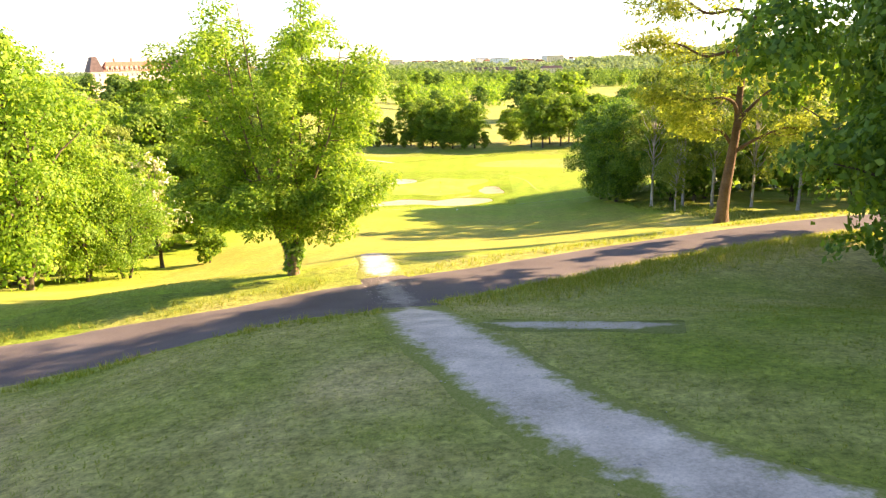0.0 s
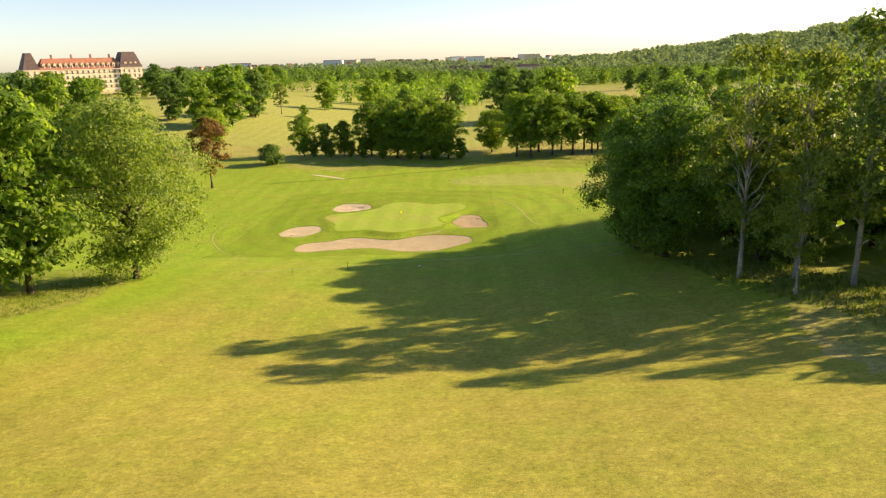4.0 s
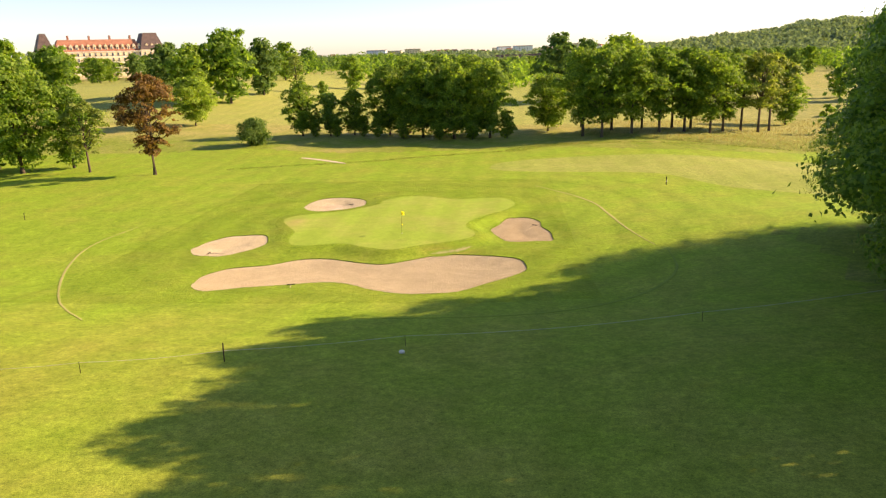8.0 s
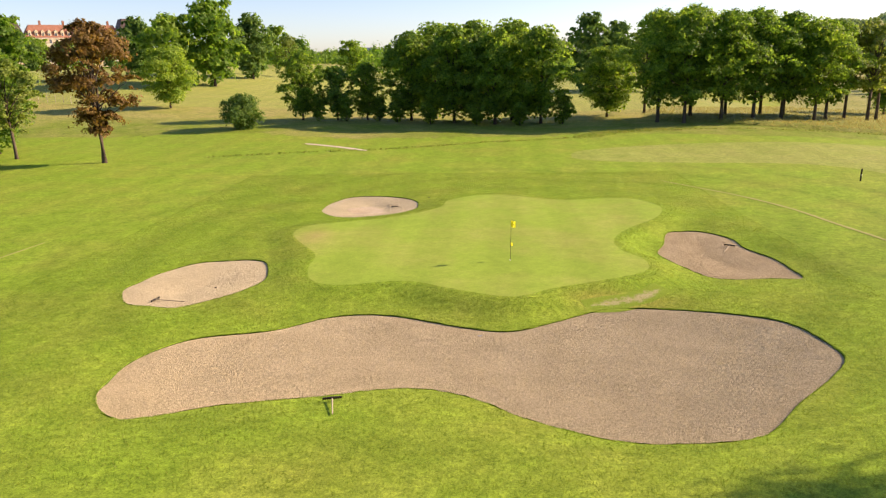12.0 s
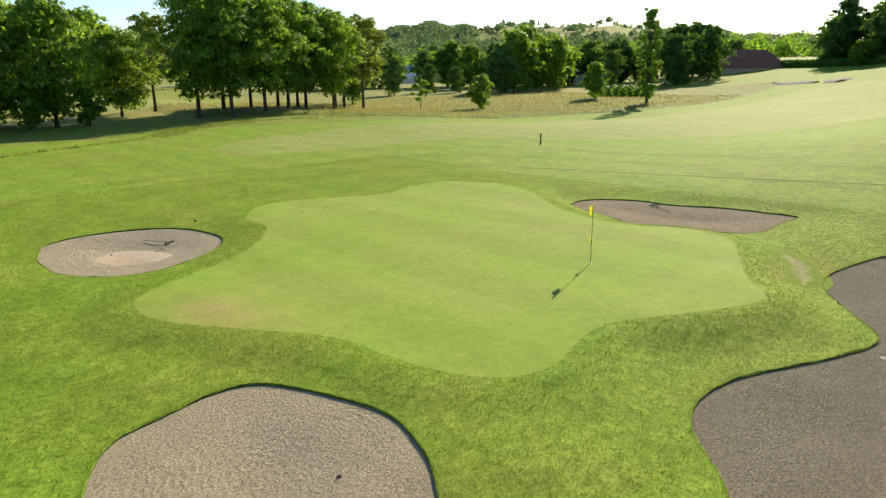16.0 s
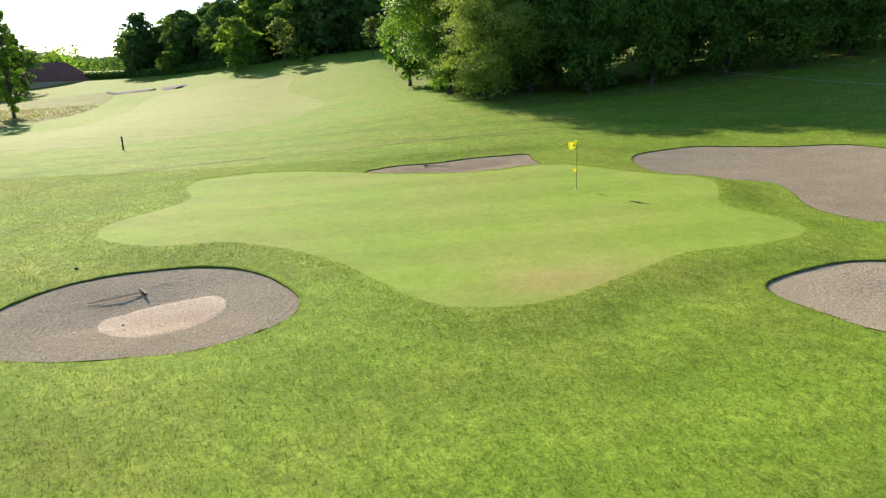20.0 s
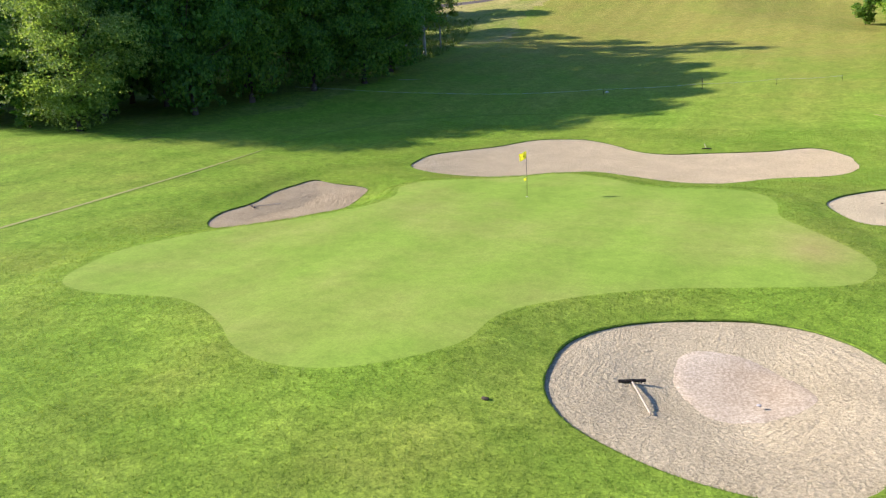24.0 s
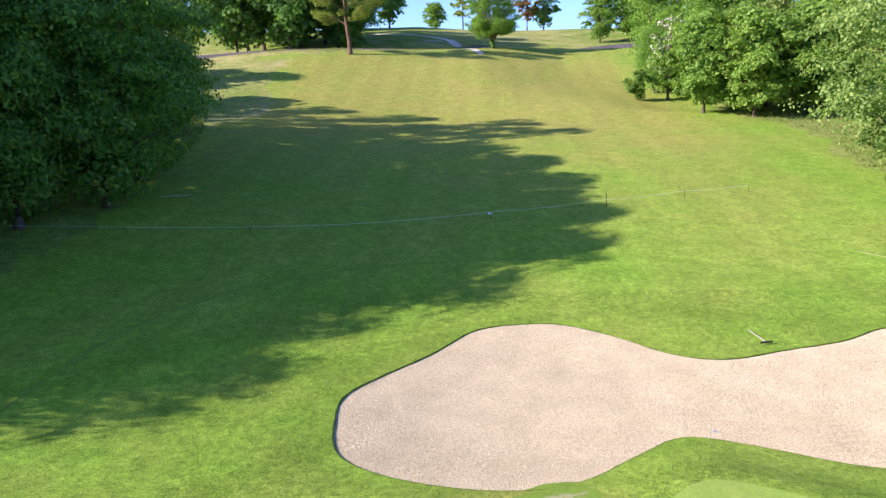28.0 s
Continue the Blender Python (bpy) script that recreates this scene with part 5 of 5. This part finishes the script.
zb = sand_level(-10.75, 165.3, NORTH, 0.42)
rake(-10.75, 165.3, zb + 0.02, -11.4, 166.6, sand_level(-11.4, 166.6, NORTH, 0.42) + 0.02, "bunker rake with a dark head lying in the sand")
zb = sand_level(10.75, 153.2, EAST, 0.28)
rake(10.75, 153.2, zb + 0.02, 10.05, 151.9, sand_level(10.05, 151.9, EAST, 0.28) + 0.02, "bunker rake lying in the brownish sand")
zb = sand_level(-18.95, 142.5, WEST, 0.28)
rake(-18.95, 142.5, zb + 0.03, -17.4, 142.2, sand_level(-17.4, 142.2, WEST, 0.28) + 0.03, "bunker rake lying near the bunker's edge")
rake(-8.1, 132.0, ground(-8.1, 132.0) + 0.08, -7.8, 130.75, ground(-7.8, 130.75) + 0.02, "bunker rake lying on the turf at the bunker's edge")


def stone(x, y, z, size, mat, label, name="stone"):
    bm = bmesh.new()
    bmesh.ops.create_icosphere(bm, subdivisions=2, radius=1)
    for v in bm.verts:
        v.co = Vector((v.co.x * size[0], v.co.y * size[1], v.co.z * size[2])) * (1 + 0.18 * noise.noise(v.co * 1.7 + Vector((x, y, 0))))
    me = bpy.data.meshes.new(name)
    bm.to_mesh(me)
    bm.free()
    me.materials.append(mat)
    ob = new(name, me)
    ob.location = (x, y, z)
    return tagged(ob, label, "stone")


stone(-3.6, 138.75, ground(-3.6, 138.75) - 0.1, (0.16, 0.10, 0.035), STONE, "flat pale stone at the bunker's back edge")
stone(-16.85, 144.55, sand_level(-16.85, 144.55, WEST, 0.28) + 0.03, (0.06, 0.045, 0.03), BARK, "dark stone lying in the sand")
stone(-13.3, 165.3, sand_level(-13.3, 165.3, NORTH, 0.42) + 0.12, (0.05, 0.04, 0.03), STONE, "small stone on the dried silt")
stone(-8.3, 167.7, ground(-8.3, 167.7) + 0.02, (0.09, 0.06, 0.04), BARK, "dark clod of earth on the turf", "clod")
stone(3.0, 113.8, ground(3.0, 113.8) + 0.05, (0.16, 0.14, 0.09), WHITE, "white stone on the shaded turf")


def post(x, y, h, r, label, band=False, group=""):
    ob = thing("marker_post", label, "post", at_ground(x, y), group)
    bm = bmesh.new()
    tube(bm, [(0, 0, -0.2), (0.0, 0.0, h * 0.5), (0.02, 0.01, h - 0.02), (0.02, 0.01, h)], [r, r, r, r * 0.8], 10)
    part("shaft", bm, DARKWOOD, ob)
    if band:
        bm = bmesh.new()
        tube(bm, [(0.01, 0.006, h * 0.42), (0.013, 0.008, h * 0.56)], [r * 1.12, r * 1.12], 10)
        part("band", bm, WHITE, ob, "white painted band")
    return ob


post(28.2, 174.2, 1.05, 0.065, "dark marker post with a pale band on the mown grass", True)
post(-5.1, 112.4, 0.95, 0.03, "thin dark stake on the slope")
post(-47.5, 158.0, 0.85, 0.04, "short wooden stake on the grass")
rope = [(33, 121.2), (18, 118.4), (3, 115), (-5.1, 112.5), (-11, 110.6), (-16, 109.4)]
barrier = thing("rope_barrier", "pale rope strung low across the slope", "rope", at_ground(*rope[2]))
for a, b in zip(rope, rope[1:]):
    bm = bmesh.new()
    pts3 = []
    for i in range(11):
        x, y = a[0] + (b[0] - a[0]) * i / 10, a[1] + (b[1] - a[1]) * i / 10
        pts3.append((x - barrier.location.x, y - barrier.location.y, ground(x, y) + 0.52 - 0.09 * math.sin(math.pi * i / 10) - barrier.location.z))
    tube(bm, pts3, [0.009] * 11, 5)
    part("rope", bm, ROPE, barrier)
for x, y in rope[:3] + rope[4:]:
    bm = bmesh.new()
    q = Vector(at_ground(x, y)) - barrier.location
    tube(bm, [tuple(q - Vector((0, 0, 0.1))), tuple(q + Vector((0, 0, 0.58)))], [0.016, 0.014], 6)
    part("stake", bm, DARKWOOD, barrier)
ribbon("bare_patch", [(26.6, 112.8), (25, 112.0), (23.4, 111.3)], [1.2, 1.8, 1.1], SCUFFED, 0.014, "bare pale patch in the turf by the wood", "path", 0.2, 7)

ribbon("bare_patch", [(1.0, 142.3), (2.2, 142.7), (3.7, 143.4), (5.0, 144.7)], [1.3, 1.8, 1.7, 1.3], SCUFFED, 0.014, "scuffed dry patch at the front of the green", "path", 0.2, 7)
fence = thing("wire_fence", "low wire fence with thin posts at the field's edge", "fence", at_ground(-98, 258))
line = open_curve([(-150, 268), (-118, 262), (-98, 258.5), (-84, 257)], 8)
for i in range(0, len(line), 1):
    bm = bmesh.new()
    q = Vector(at_ground(*line[i])) - fence.location
    tube(bm, [tuple(q - Vector((0, 0, 0.2))), tuple(q + Vector((0, 0, 1.8)))], [0.05, 0.045], 6)
    part("post", bm, PALEWOOD, fence)
for k in range(4):
    bm = bmesh.new()
    tube(bm, [tuple(Vector(at_ground(*q)) - fence.location + Vector((0, 0, 0.4 + 0.4 * k))) for q in line], [0.012] * len(line), 4)
    part("wire", bm, METAL, fence)


# ---- buildings ----
WIN = bmesh.new()
box(WIN, -0.75, -0.09, 0, 0.75, 0.06, 2.0)
WIN_FRAME = bpy.data.meshes.new("window")
WIN.to_mesh(WIN_FRAME)
WIN.free()
WIN_FRAME.materials.append(WHITE)
PANE = bmesh.new()
for sx in (-0.66, 0.05):
    for sz in (0.1, 1.05):
        box(PANE, sx, -0.13, sz, sx + 0.61, -0.10, sz + 0.85)
PANE_MESH = bpy.data.meshes.new("pane")
PANE.to_mesh(PANE_MESH)
PANE.free()
PANE_MESH.materials.append(WINDOW)


def window(parent, m, scale=1.0):
    w = new("window", WIN_FRAME)
    w.parent, w.matrix_basis = parent, m @ Matrix.Diagonal((scale, 1, scale, 1))
    p = new("pane", PANE_MESH)
    p.parent = w


def block(parent, x0, x1, y0, y1, h, wall, roof_mat, roof_h, inset, name="wall"):
    """A walled block with a mansard or hipped roof."""
    bm = bmesh.new()
    box(bm, x0, y0, -3, x1, y1, h)
    box(bm, x0 - 0.3, y0 - 0.3, h - 0.35, x1 + 0.3, y1 + 0.3, h + 0.15)
    part(name, bm, wall, parent)
    bm = bmesh.new()
    lo = [bm.verts.new(p) for p in ((x0 - 0.5, y0 - 0.5, h + 0.15), (x1 + 0.5, y0 - 0.5, h + 0.15), (x1 + 0.5, y1 + 0.5, h + 0.15), (x0 - 0.5, y1 + 0.5, h + 0.15))]
    hi = [bm.verts.new(p) for p in ((x0 + inset, y0 + inset, h + roof_h), (x1 - inset, y0 + inset, h + roof_h), (x1 - inset, y1 - inset, h + roof_h), (x0 + inset, y1 - inset, h + roof_h))]
    for i in range(4):
        bm.faces.new((lo[i], lo[(i + 1) % 4], hi[(i + 1) % 4], hi[i]))
    bm.faces.new(hi)
    bm.faces.new(lo[::-1])
    part("roof", bm, roof_mat, parent)


def hotel():
    ob = thing("hotel", "grand cream hotel with red mansard roofs behind the trees", "building")
    block(ob, 12, 80, 2, 16, 13.2, PLASTER, ROOFRED, 7.2, 4.5)
    for x0, x1, h, rh in ((0, 12, 13.5, 10.5), (78, 97, 13.8, 10.2)):
        block(ob, x0, x1, 0, 19, h, PLASTER, ROOFDARK, rh, 4.0)
    for x, y0 in [(16 + 4.4 * i, 2) for i in range(15)] + [(3, 0), (8, 0), (81, 0), (85.5, 0), (90, 0), (94, 0)]:
        for fl in range(4):
            window(ob, pose(x, y0, 0.8 + 3.2 * fl))
    for y in (3, 7.5, 12, 16):
        for fl in range(4):
            window(ob, pose(97, y, 0.8 + 3.2 * fl, 0, 0, 90))
    for x in [16 + 4.4 * i for i in range(15)] + [83, 87.5, 92]:
        bm = bmesh.new()
        y = 2.6 if x < 80 else 0.9
        box(bm, x - 1.1, y - 0.4, 14.2, x + 1.1, y + 3.0, 16.4)
        v = [bm.verts.new(p) for p in ((x - 1.4, y - 0.6, 16.4), (x + 1.4, y - 0.6, 16.4), (x + 1.4, y + 3.2, 16.4), (x - 1.4, y + 3.2, 16.4), (x, y - 0.6, 17.6), (x, y + 3.2, 17.6))]
        for f in ((0, 1, 4), (2, 3, 5), (1, 2, 5, 4), (3, 0, 4, 5), (0, 3, 2, 1)):
            bm.faces.new([v[i] for i in f])
        d = part("dormer", bm, PLASTER, ob)
        window(d, pose(x, y - 0.4, 14.3), 0.8)
    for x in (24, 40, 56, 72, 84, 92):
        bm = bmesh.new()
        box(bm, x, 9, 18, x + 1.4, 10.6, 22.8)
        part("chimney", bm, ROOFRED, ob)
    bm = bmesh.new()
    for fl in range(5):
        box(bm, -0.15, -0.25, 3.2 * fl + 0.15, 97.2, 0.0, 3.2 * fl + 0.4)
    part("string_course", bm, WHITE, ob)
    ob.matrix_basis = pose(-288, 522, 11.5, 0, 0, 40) @ Matrix.Diagonal((0.80, 1, 1.08, 1))
    return ob


hotel()


def long_house(name, x, y, z, length, depth, h, roof_h, turn, wall, roof_mat, label, storeys=2, step=4.0, inset=2.0):
    ob = thing(name, label, "building")
    block(ob, -length / 2, length / 2, 0, depth, h, wall, roof_mat, roof_h, inset)
    for i in range(int(length / step)):
        for fl in range(storeys):
            window(ob, pose(-length / 2 + step * (i + 0.5), 0, 0.7 + fl * h / storeys), 0.8 * min(1.2, h / storeys / 2.9))
    ob.matrix_basis = pose(x, y, z, 0, 0, turn)
    return ob


BLUEROOF = surface("pale_blue_metal_roof", (0.28, 0.36, 0.42), (0.42, 0.50, 0.56), 0.4, 6.0, 0.5, 0.02, 0.3)
long_house("school_building", 28, 1422, ground(28, 1422) - 2, 104, 16, 10, 6, 3, PLASTER, ROOFDARK, "long pale building with a dark mansard roof, far off", 3, 6.0, 4.0)
long_house("school_building", 140, 1418, ground(140, 1418) - 2, 42, 14, 11, 5, 5, PLASTER, ROOFDARK, "pale far building with a dark roof", 3, 6.0, 4.0)
club = long_house("clubhouse", 253, 248, -0.5, 25, 17, 3.2, 6.6, 118, PLASTER, ROOFRED, "low clubhouse under a broad brown tiled roof", 1, 5.0, 7.5)
long_house("cottage", 214, 292, ground(214, 292) - 0.3, 13, 9, 4.2, 3.8, 130, WHITE, ROOFDARK, "pale two-storey cottage under a dark roof among trees", 2, 3.2, 3.0)
long_house("pavilion", 203, 378, ground(203, 378), 16, 8, 2.4, 1.8, 150, WHITE, BLUEROOF, "low white pavilion with a pale blue roof", 1, 4.0, 2.5)
long_house("pavilion", 236, 460, ground(236, 460), 26, 10, 4.0, 2.8, 150, WHITE, BLUEROOF, "white pavilion with a pale blue roof far off", 1, 4.0, 2.5)
long_house("pavilion", 262, 440, ground(262, 440), 24, 10, 4.4, 3.0, 150, WHITE, BLUEROOF, "white pavilion with a pale blue roof far off", 1, 4.0, 2.5)
rng = np.random.default_rng(33)
for i in range(46):
    az = radians(rng.uniform(-24, 10))
    r = rng.uniform(1500, 2300)
    x, y = r * math.sin(az), 150 + r * math.cos(az)
    tall = i % 5 == 0
    long_house("town_house", x, y, ground(x, y) + 6, rng.uniform(26, 46) if tall else rng.uniform(10, 20), 12, 15 if tall else 7, 1.2 if tall else 4, rng.uniform(-25, 25), WHITE if i % 2 else PLASTER, ROOFDARK if tall else ROOFRED, "white apartment block of the far town" if tall else "small far house with a red tiled roof", 4 if tall else 2, 6.0, 1.5)


def hedge(x0, y0, x1, y1, w, h, label):
    ob = thing("hedge", label, "hedge", at_ground(x0, y0))
    rng = np.random.default_rng(int(abs(x0 * 7 + y0)))
    n = max(3, int(math.hypot(x1 - x0, y1 - y0) / (w * 0.6)))
    lobes = [((x1 - x0) * i / (n - 1), (y1 - y0) * i / (n - 1), ground(x0 + (x1 - x0) * i / (n - 1), y0 + (y1 - y0) * i / (n - 1)) - ob.location.z + h * 0.45, w * 0.6, w * 0.6, h * 0.58) for i in range(n)]
    vs, fs = leaf_cloud(rng, lobes, 260 * n, 0.35)
    leaf_mesh("foliage", vs, fs, L_DARK, ob)


hedge(136, 238, 142, 227, 2.4, 2.6, "clipped dark hedge by the meadow")
hedge(148, 240, 150, 231, 2.4, 2.6, "clipped dark hedge by the meadow")
hedge(246, 234, 196, 168, 2.0, 2.4, "long dark hedge along the top of the course")


# ---- distant woods ----
def woods(name, label, spots, height, leaves, size, mat, seed):
    """Far trees too many to count, as one body of leaves."""
    rng = np.random.default_rng(seed)
    lobes = []
    zs = land(spots[:, 0], spots[:, 1])
    for (x, y), z in zip(spots, zs):
        h = height * rng.uniform(0.7, 1.2)
        w = h * rng.uniform(0.32, 0.5)
        for k in range(3):
            a = rng.uniform(0, 6.28)
            lobes.append((x + w * 0.45 * math.cos(a), y + w * 0.45 * math.sin(a), z + h * (0.30 + 0.24 * k), w * (0.95 - 0.2 * k), w * (0.95 - 0.2 * k), h * 0.27))
    vs, fs = leaf_cloud(rng, lobes, leaves * len(spots), size, 0.0, 0.0, 1.6, True, 0.16)
    ob = leaf_mesh(name, vs, fs, mat, None)
    return tagged(ob, label, "trees", kind="stuff")


rng = np.random.default_rng(71)


def spread(n, az0, az1, r0, r1, clear=None):
    az, r = np.radians(rng.uniform(az0, az1, n)), np.sqrt(rng.uniform(r0 * r0, r1 * r1, n))
    p = np.stack([r * np.sin(az), 150 + r * np.cos(az)], 1)
    if clear is not None:
        p = p[~clear(np.degrees(az), r, p)]
    return p


def near_gaps(az, r, p):
    clump = np.sin(p[:, 0] * 0.021 + 1.3) + np.sin(p[:, 1] * 0.017 + p[:, 0] * 0.008)
    field = (az > 6) & (az < 20) & (r > 280) & (r < 720)
    lawn = (az < -14) & (r < 330)
    return (clump < -0.25) | field | lawn | ((az > 22) & (az < 62) & (r < 330)) | ((p[:, 0] < -180) & (p[:, 1] < 560))


def hill_meadow(az, r, p):
    return (az > 47.5) & (az < 61.5) & (r > 1400) & (np.sin(p[:, 0] * 0.05) + np.sin(p[:, 1] * 0.043 + 1) < 1.0)


def hill_gaps(az, r, p):
    return hill_meadow(az, r, p) | ((az > -24) & (az < 8) & (np.sin(p[:, 0] * 0.013) + np.sin(p[:, 1] * 0.011) > 0.9))


woods("far_wood", "belts of mixed green trees beyond the far course", spread(1100, -34, 72, 300, 760, near_gaps), 14, 130, 1.2, L_MID, 1)
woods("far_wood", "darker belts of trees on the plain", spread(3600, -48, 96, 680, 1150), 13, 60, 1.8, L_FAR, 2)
woods("hill_wood", "woods on the long hill to the east", spread(5000, 18, 72, 1080, 1900, hill_meadow), 13, 34, 2.8, L_HAZY_HILL, 5)
woods("hill_wood", "woods covering the distant hills", spread(7600, -45, 100, 1100, 2100, hill_gaps), 14, 46, 3.0, L_HAZY_HILL, 3)


# ---- grass that stands up ----
def blades(name, label, pts, height, width, per, mat, seed, lean=0.5):
    rng = np.random.default_rng(seed)
    n = len(pts) * per
    p = np.repeat(pts, per, 0) + rng.normal(size=(n, 2)) * width * 2.2
    z = land(p[:, 0], p[:, 1])
    a = rng.uniform(0, 2 * math.pi, n)
    h = height * rng.uniform(0.5, 1.25, n)
    w = width * rng.uniform(0.6, 1.3, n)
    dx, dy = np.cos(a) * w, np.sin(a) * w
    b = rng.uniform(0, 2 * math.pi, n)
    tip = np.stack([p[:, 0] + np.cos(b) * h * lean, p[:, 1] + np.sin(b) * h * lean, z + h], 1)
    vs = np.stack([np.column_stack([p[:, 0] - dx, p[:, 1] - dy, z - 0.02]), np.column_stack([p[:, 0] + dx, p[:, 1] + dy, z - 0.02]), tip], 1).reshape(-1, 3)
    ob = leaf_mesh(name, vs, np.arange(n * 3).reshape(-1, 3), mat, None)
    return tagged(ob, label, "grass", kind="stuff")


def scatter(n, x0, x1, y0, y1, ok=None):
    p = np.stack([rng.uniform(x0, x1, n), rng.uniform(y0, y1, n)], 1)
    return p if ok is None else p[ok(p[:, 0], p[:, 1])]


road = open_curve(ROAD_LINE, 6)
path_line = open_curve(PATH_LINE, 6)


def off_ways(x, y):
    return (away(road, x, y, False) > 2.3 + 0.45 * (x < 4)) & (away(path_line, x, y, False) > 1.05)


def verge(x, y):
    return off_ways(x, y) & (away(road, x, y, False) < 4.2) & (np.sin(x * 1.1) + np.sin(y * 0.9) > -1.1) & ~((x > 0.9) & (x < 4.2) & (y > 21))


blades("verge_grass", "long grass along the road's edges", scatter(30000, -14, 42, 6, 42, verge), 0.24, 0.012, 5, L_LAWN, 4)
blades("verge_grass", "long yellowing grass on the bank above the road", scatter(60000, 5, 28, 12, 32, lambda x, y: off_ways(x, y) & (away(road, x, y, False) < 2.4 + 3.4 * rng.random(len(x)) ** 1.6) & (y < 19.2 + 0.72 * (x - 5)) & (x > 6.5 + 5 * rng.random(len(x)))), 0.27, 0.011, 3, L_LAWN, 14)
blades("rough_grass", "uneven grass of the hilltop", scatter(52000, -14, 24, -4, 26, off_ways), 0.055, 0.008, 3, L_LAWN, 5, 0.9)
blades("wood_edge_grass", "tall grass along the edge of the wood", scatter(5000, 30, 54, 58, 104, lambda x, y: (np.abs(x - 33 - (100 - y) * 0.30) < 5)), 0.5, 0.03, 5, L_GRASS, 6)
blades("bank_grass", "tall grass under the trees beside the fairway", scatter(5000, -40, -22, 54, 118, lambda x, y: (x < -30 + 1.5 * np.sin(y * 0.2)) & (x > -36)), 0.34, 0.02, 5, L_GRASS, 7)
blades("meadow_grass", "tall dry meadow grass", scatter(16000, 24, 150, 205, 275, lambda x, y: inside(MEADOW_LINE, x, y)), 0.36, 0.016, 9, L_HAY, 8)
ditch = open_curve([(-37, 193.5), (-28, 195.5), (-19.5, 197.8), (-5, 204.3), (8, 210), (14, 215), (22, 218), (34, 219), (46, 216), (58, 213)], 8)
blades("ditch_grass", "rank grass along the ditch", scatter(26000, -38, 60, 190, 222, lambda x, y: away(ditch, x, y, False) < 0.5 + 1.6 * (x > 8) * (x < 24)), 0.26, 0.03, 4, L_GRASS, 9)
lip = np.vstack([grown(resampled(b, 0.035), 0.02) for b in BUNKERS])
blades("lip_grass", "short grass fringing the bunkers", lip, 0.045, 0.010, 2, L_TURF, 10, 0.7)


def mown(x, y):
    ok = ~inside(grown(GREEN_LINE, 0.05), x, y)
    for b in BUNKERS:
        ok &= ~inside(grown(b, 0.04), x, y)
    return ok


blades("turf_grass", "mown semi-rough round the green", scatter(230000, -27, 14, 126, 180, mown), 0.055, 0.010, 2, L_TURF, 11, 0.9)


# ---- gravel strewn along the path, bunkers far up the course ----
def pebbles(name, label, pts, size, mat, seed):
    rng = np.random.default_rng(seed)
    n = len(pts)
    z = land(pts[:, 0], pts[:, 1]) + 0.03
    c = np.column_stack([pts, z])
    d = rng.normal(size=(n, 4, 3)) * size
    d[:, :, 2] *= 0.6
    vs = (c[:, None, :] + d).reshape(-1, 3)
    k = np.arange(n)[:, None] * 4
    fs = np.concatenate([k + [0, 1, 2], k + [0, 3, 1], k + [1, 3, 2], k + [0, 2, 3]], 0)
    ob = leaf_mesh(name, vs, fs, mat, None)
    return tagged(ob, label, "gravel", kind="stuff")


near_path = scatter(16000, 0, 22, -2, 33, lambda x, y: (np.minimum(away(path_line, x, y, False), away(np.array([(3.1, 24), (2.5, 27), (1.2, 33.6)]), x, y, False)) < 0.8 + 0.6 * rng.random(len(x)) ** 2))
dust = scatter(5200, 2.2, 6.2, 17.0, 24.5, lambda x, y: away(np.array([(4.6, 18.6), (3.2, 23.8)]), x, y, False) < 0.3 + 0.8 * rng.random(len(x)) ** 1.5)
near_path = np.vstack([near_path, dust])
pebbles("loose_gravel", "loose pale gravel strewn along the footpath", near_path, 0.022, GRAVEL, 12)
for k, line in enumerate(([(166, 190), (170, 191.5), (174, 195)], [(174, 198), (178, 203), (182, 211)])):
    ribbon("far_bunker", line, [2.5, 8.0, 2.5], SHADED_FAR_SAND, 0.4, "shallow sand bunker far up the course, backlit shade put into its colour", "bunker", 0.6, 5, "structure")
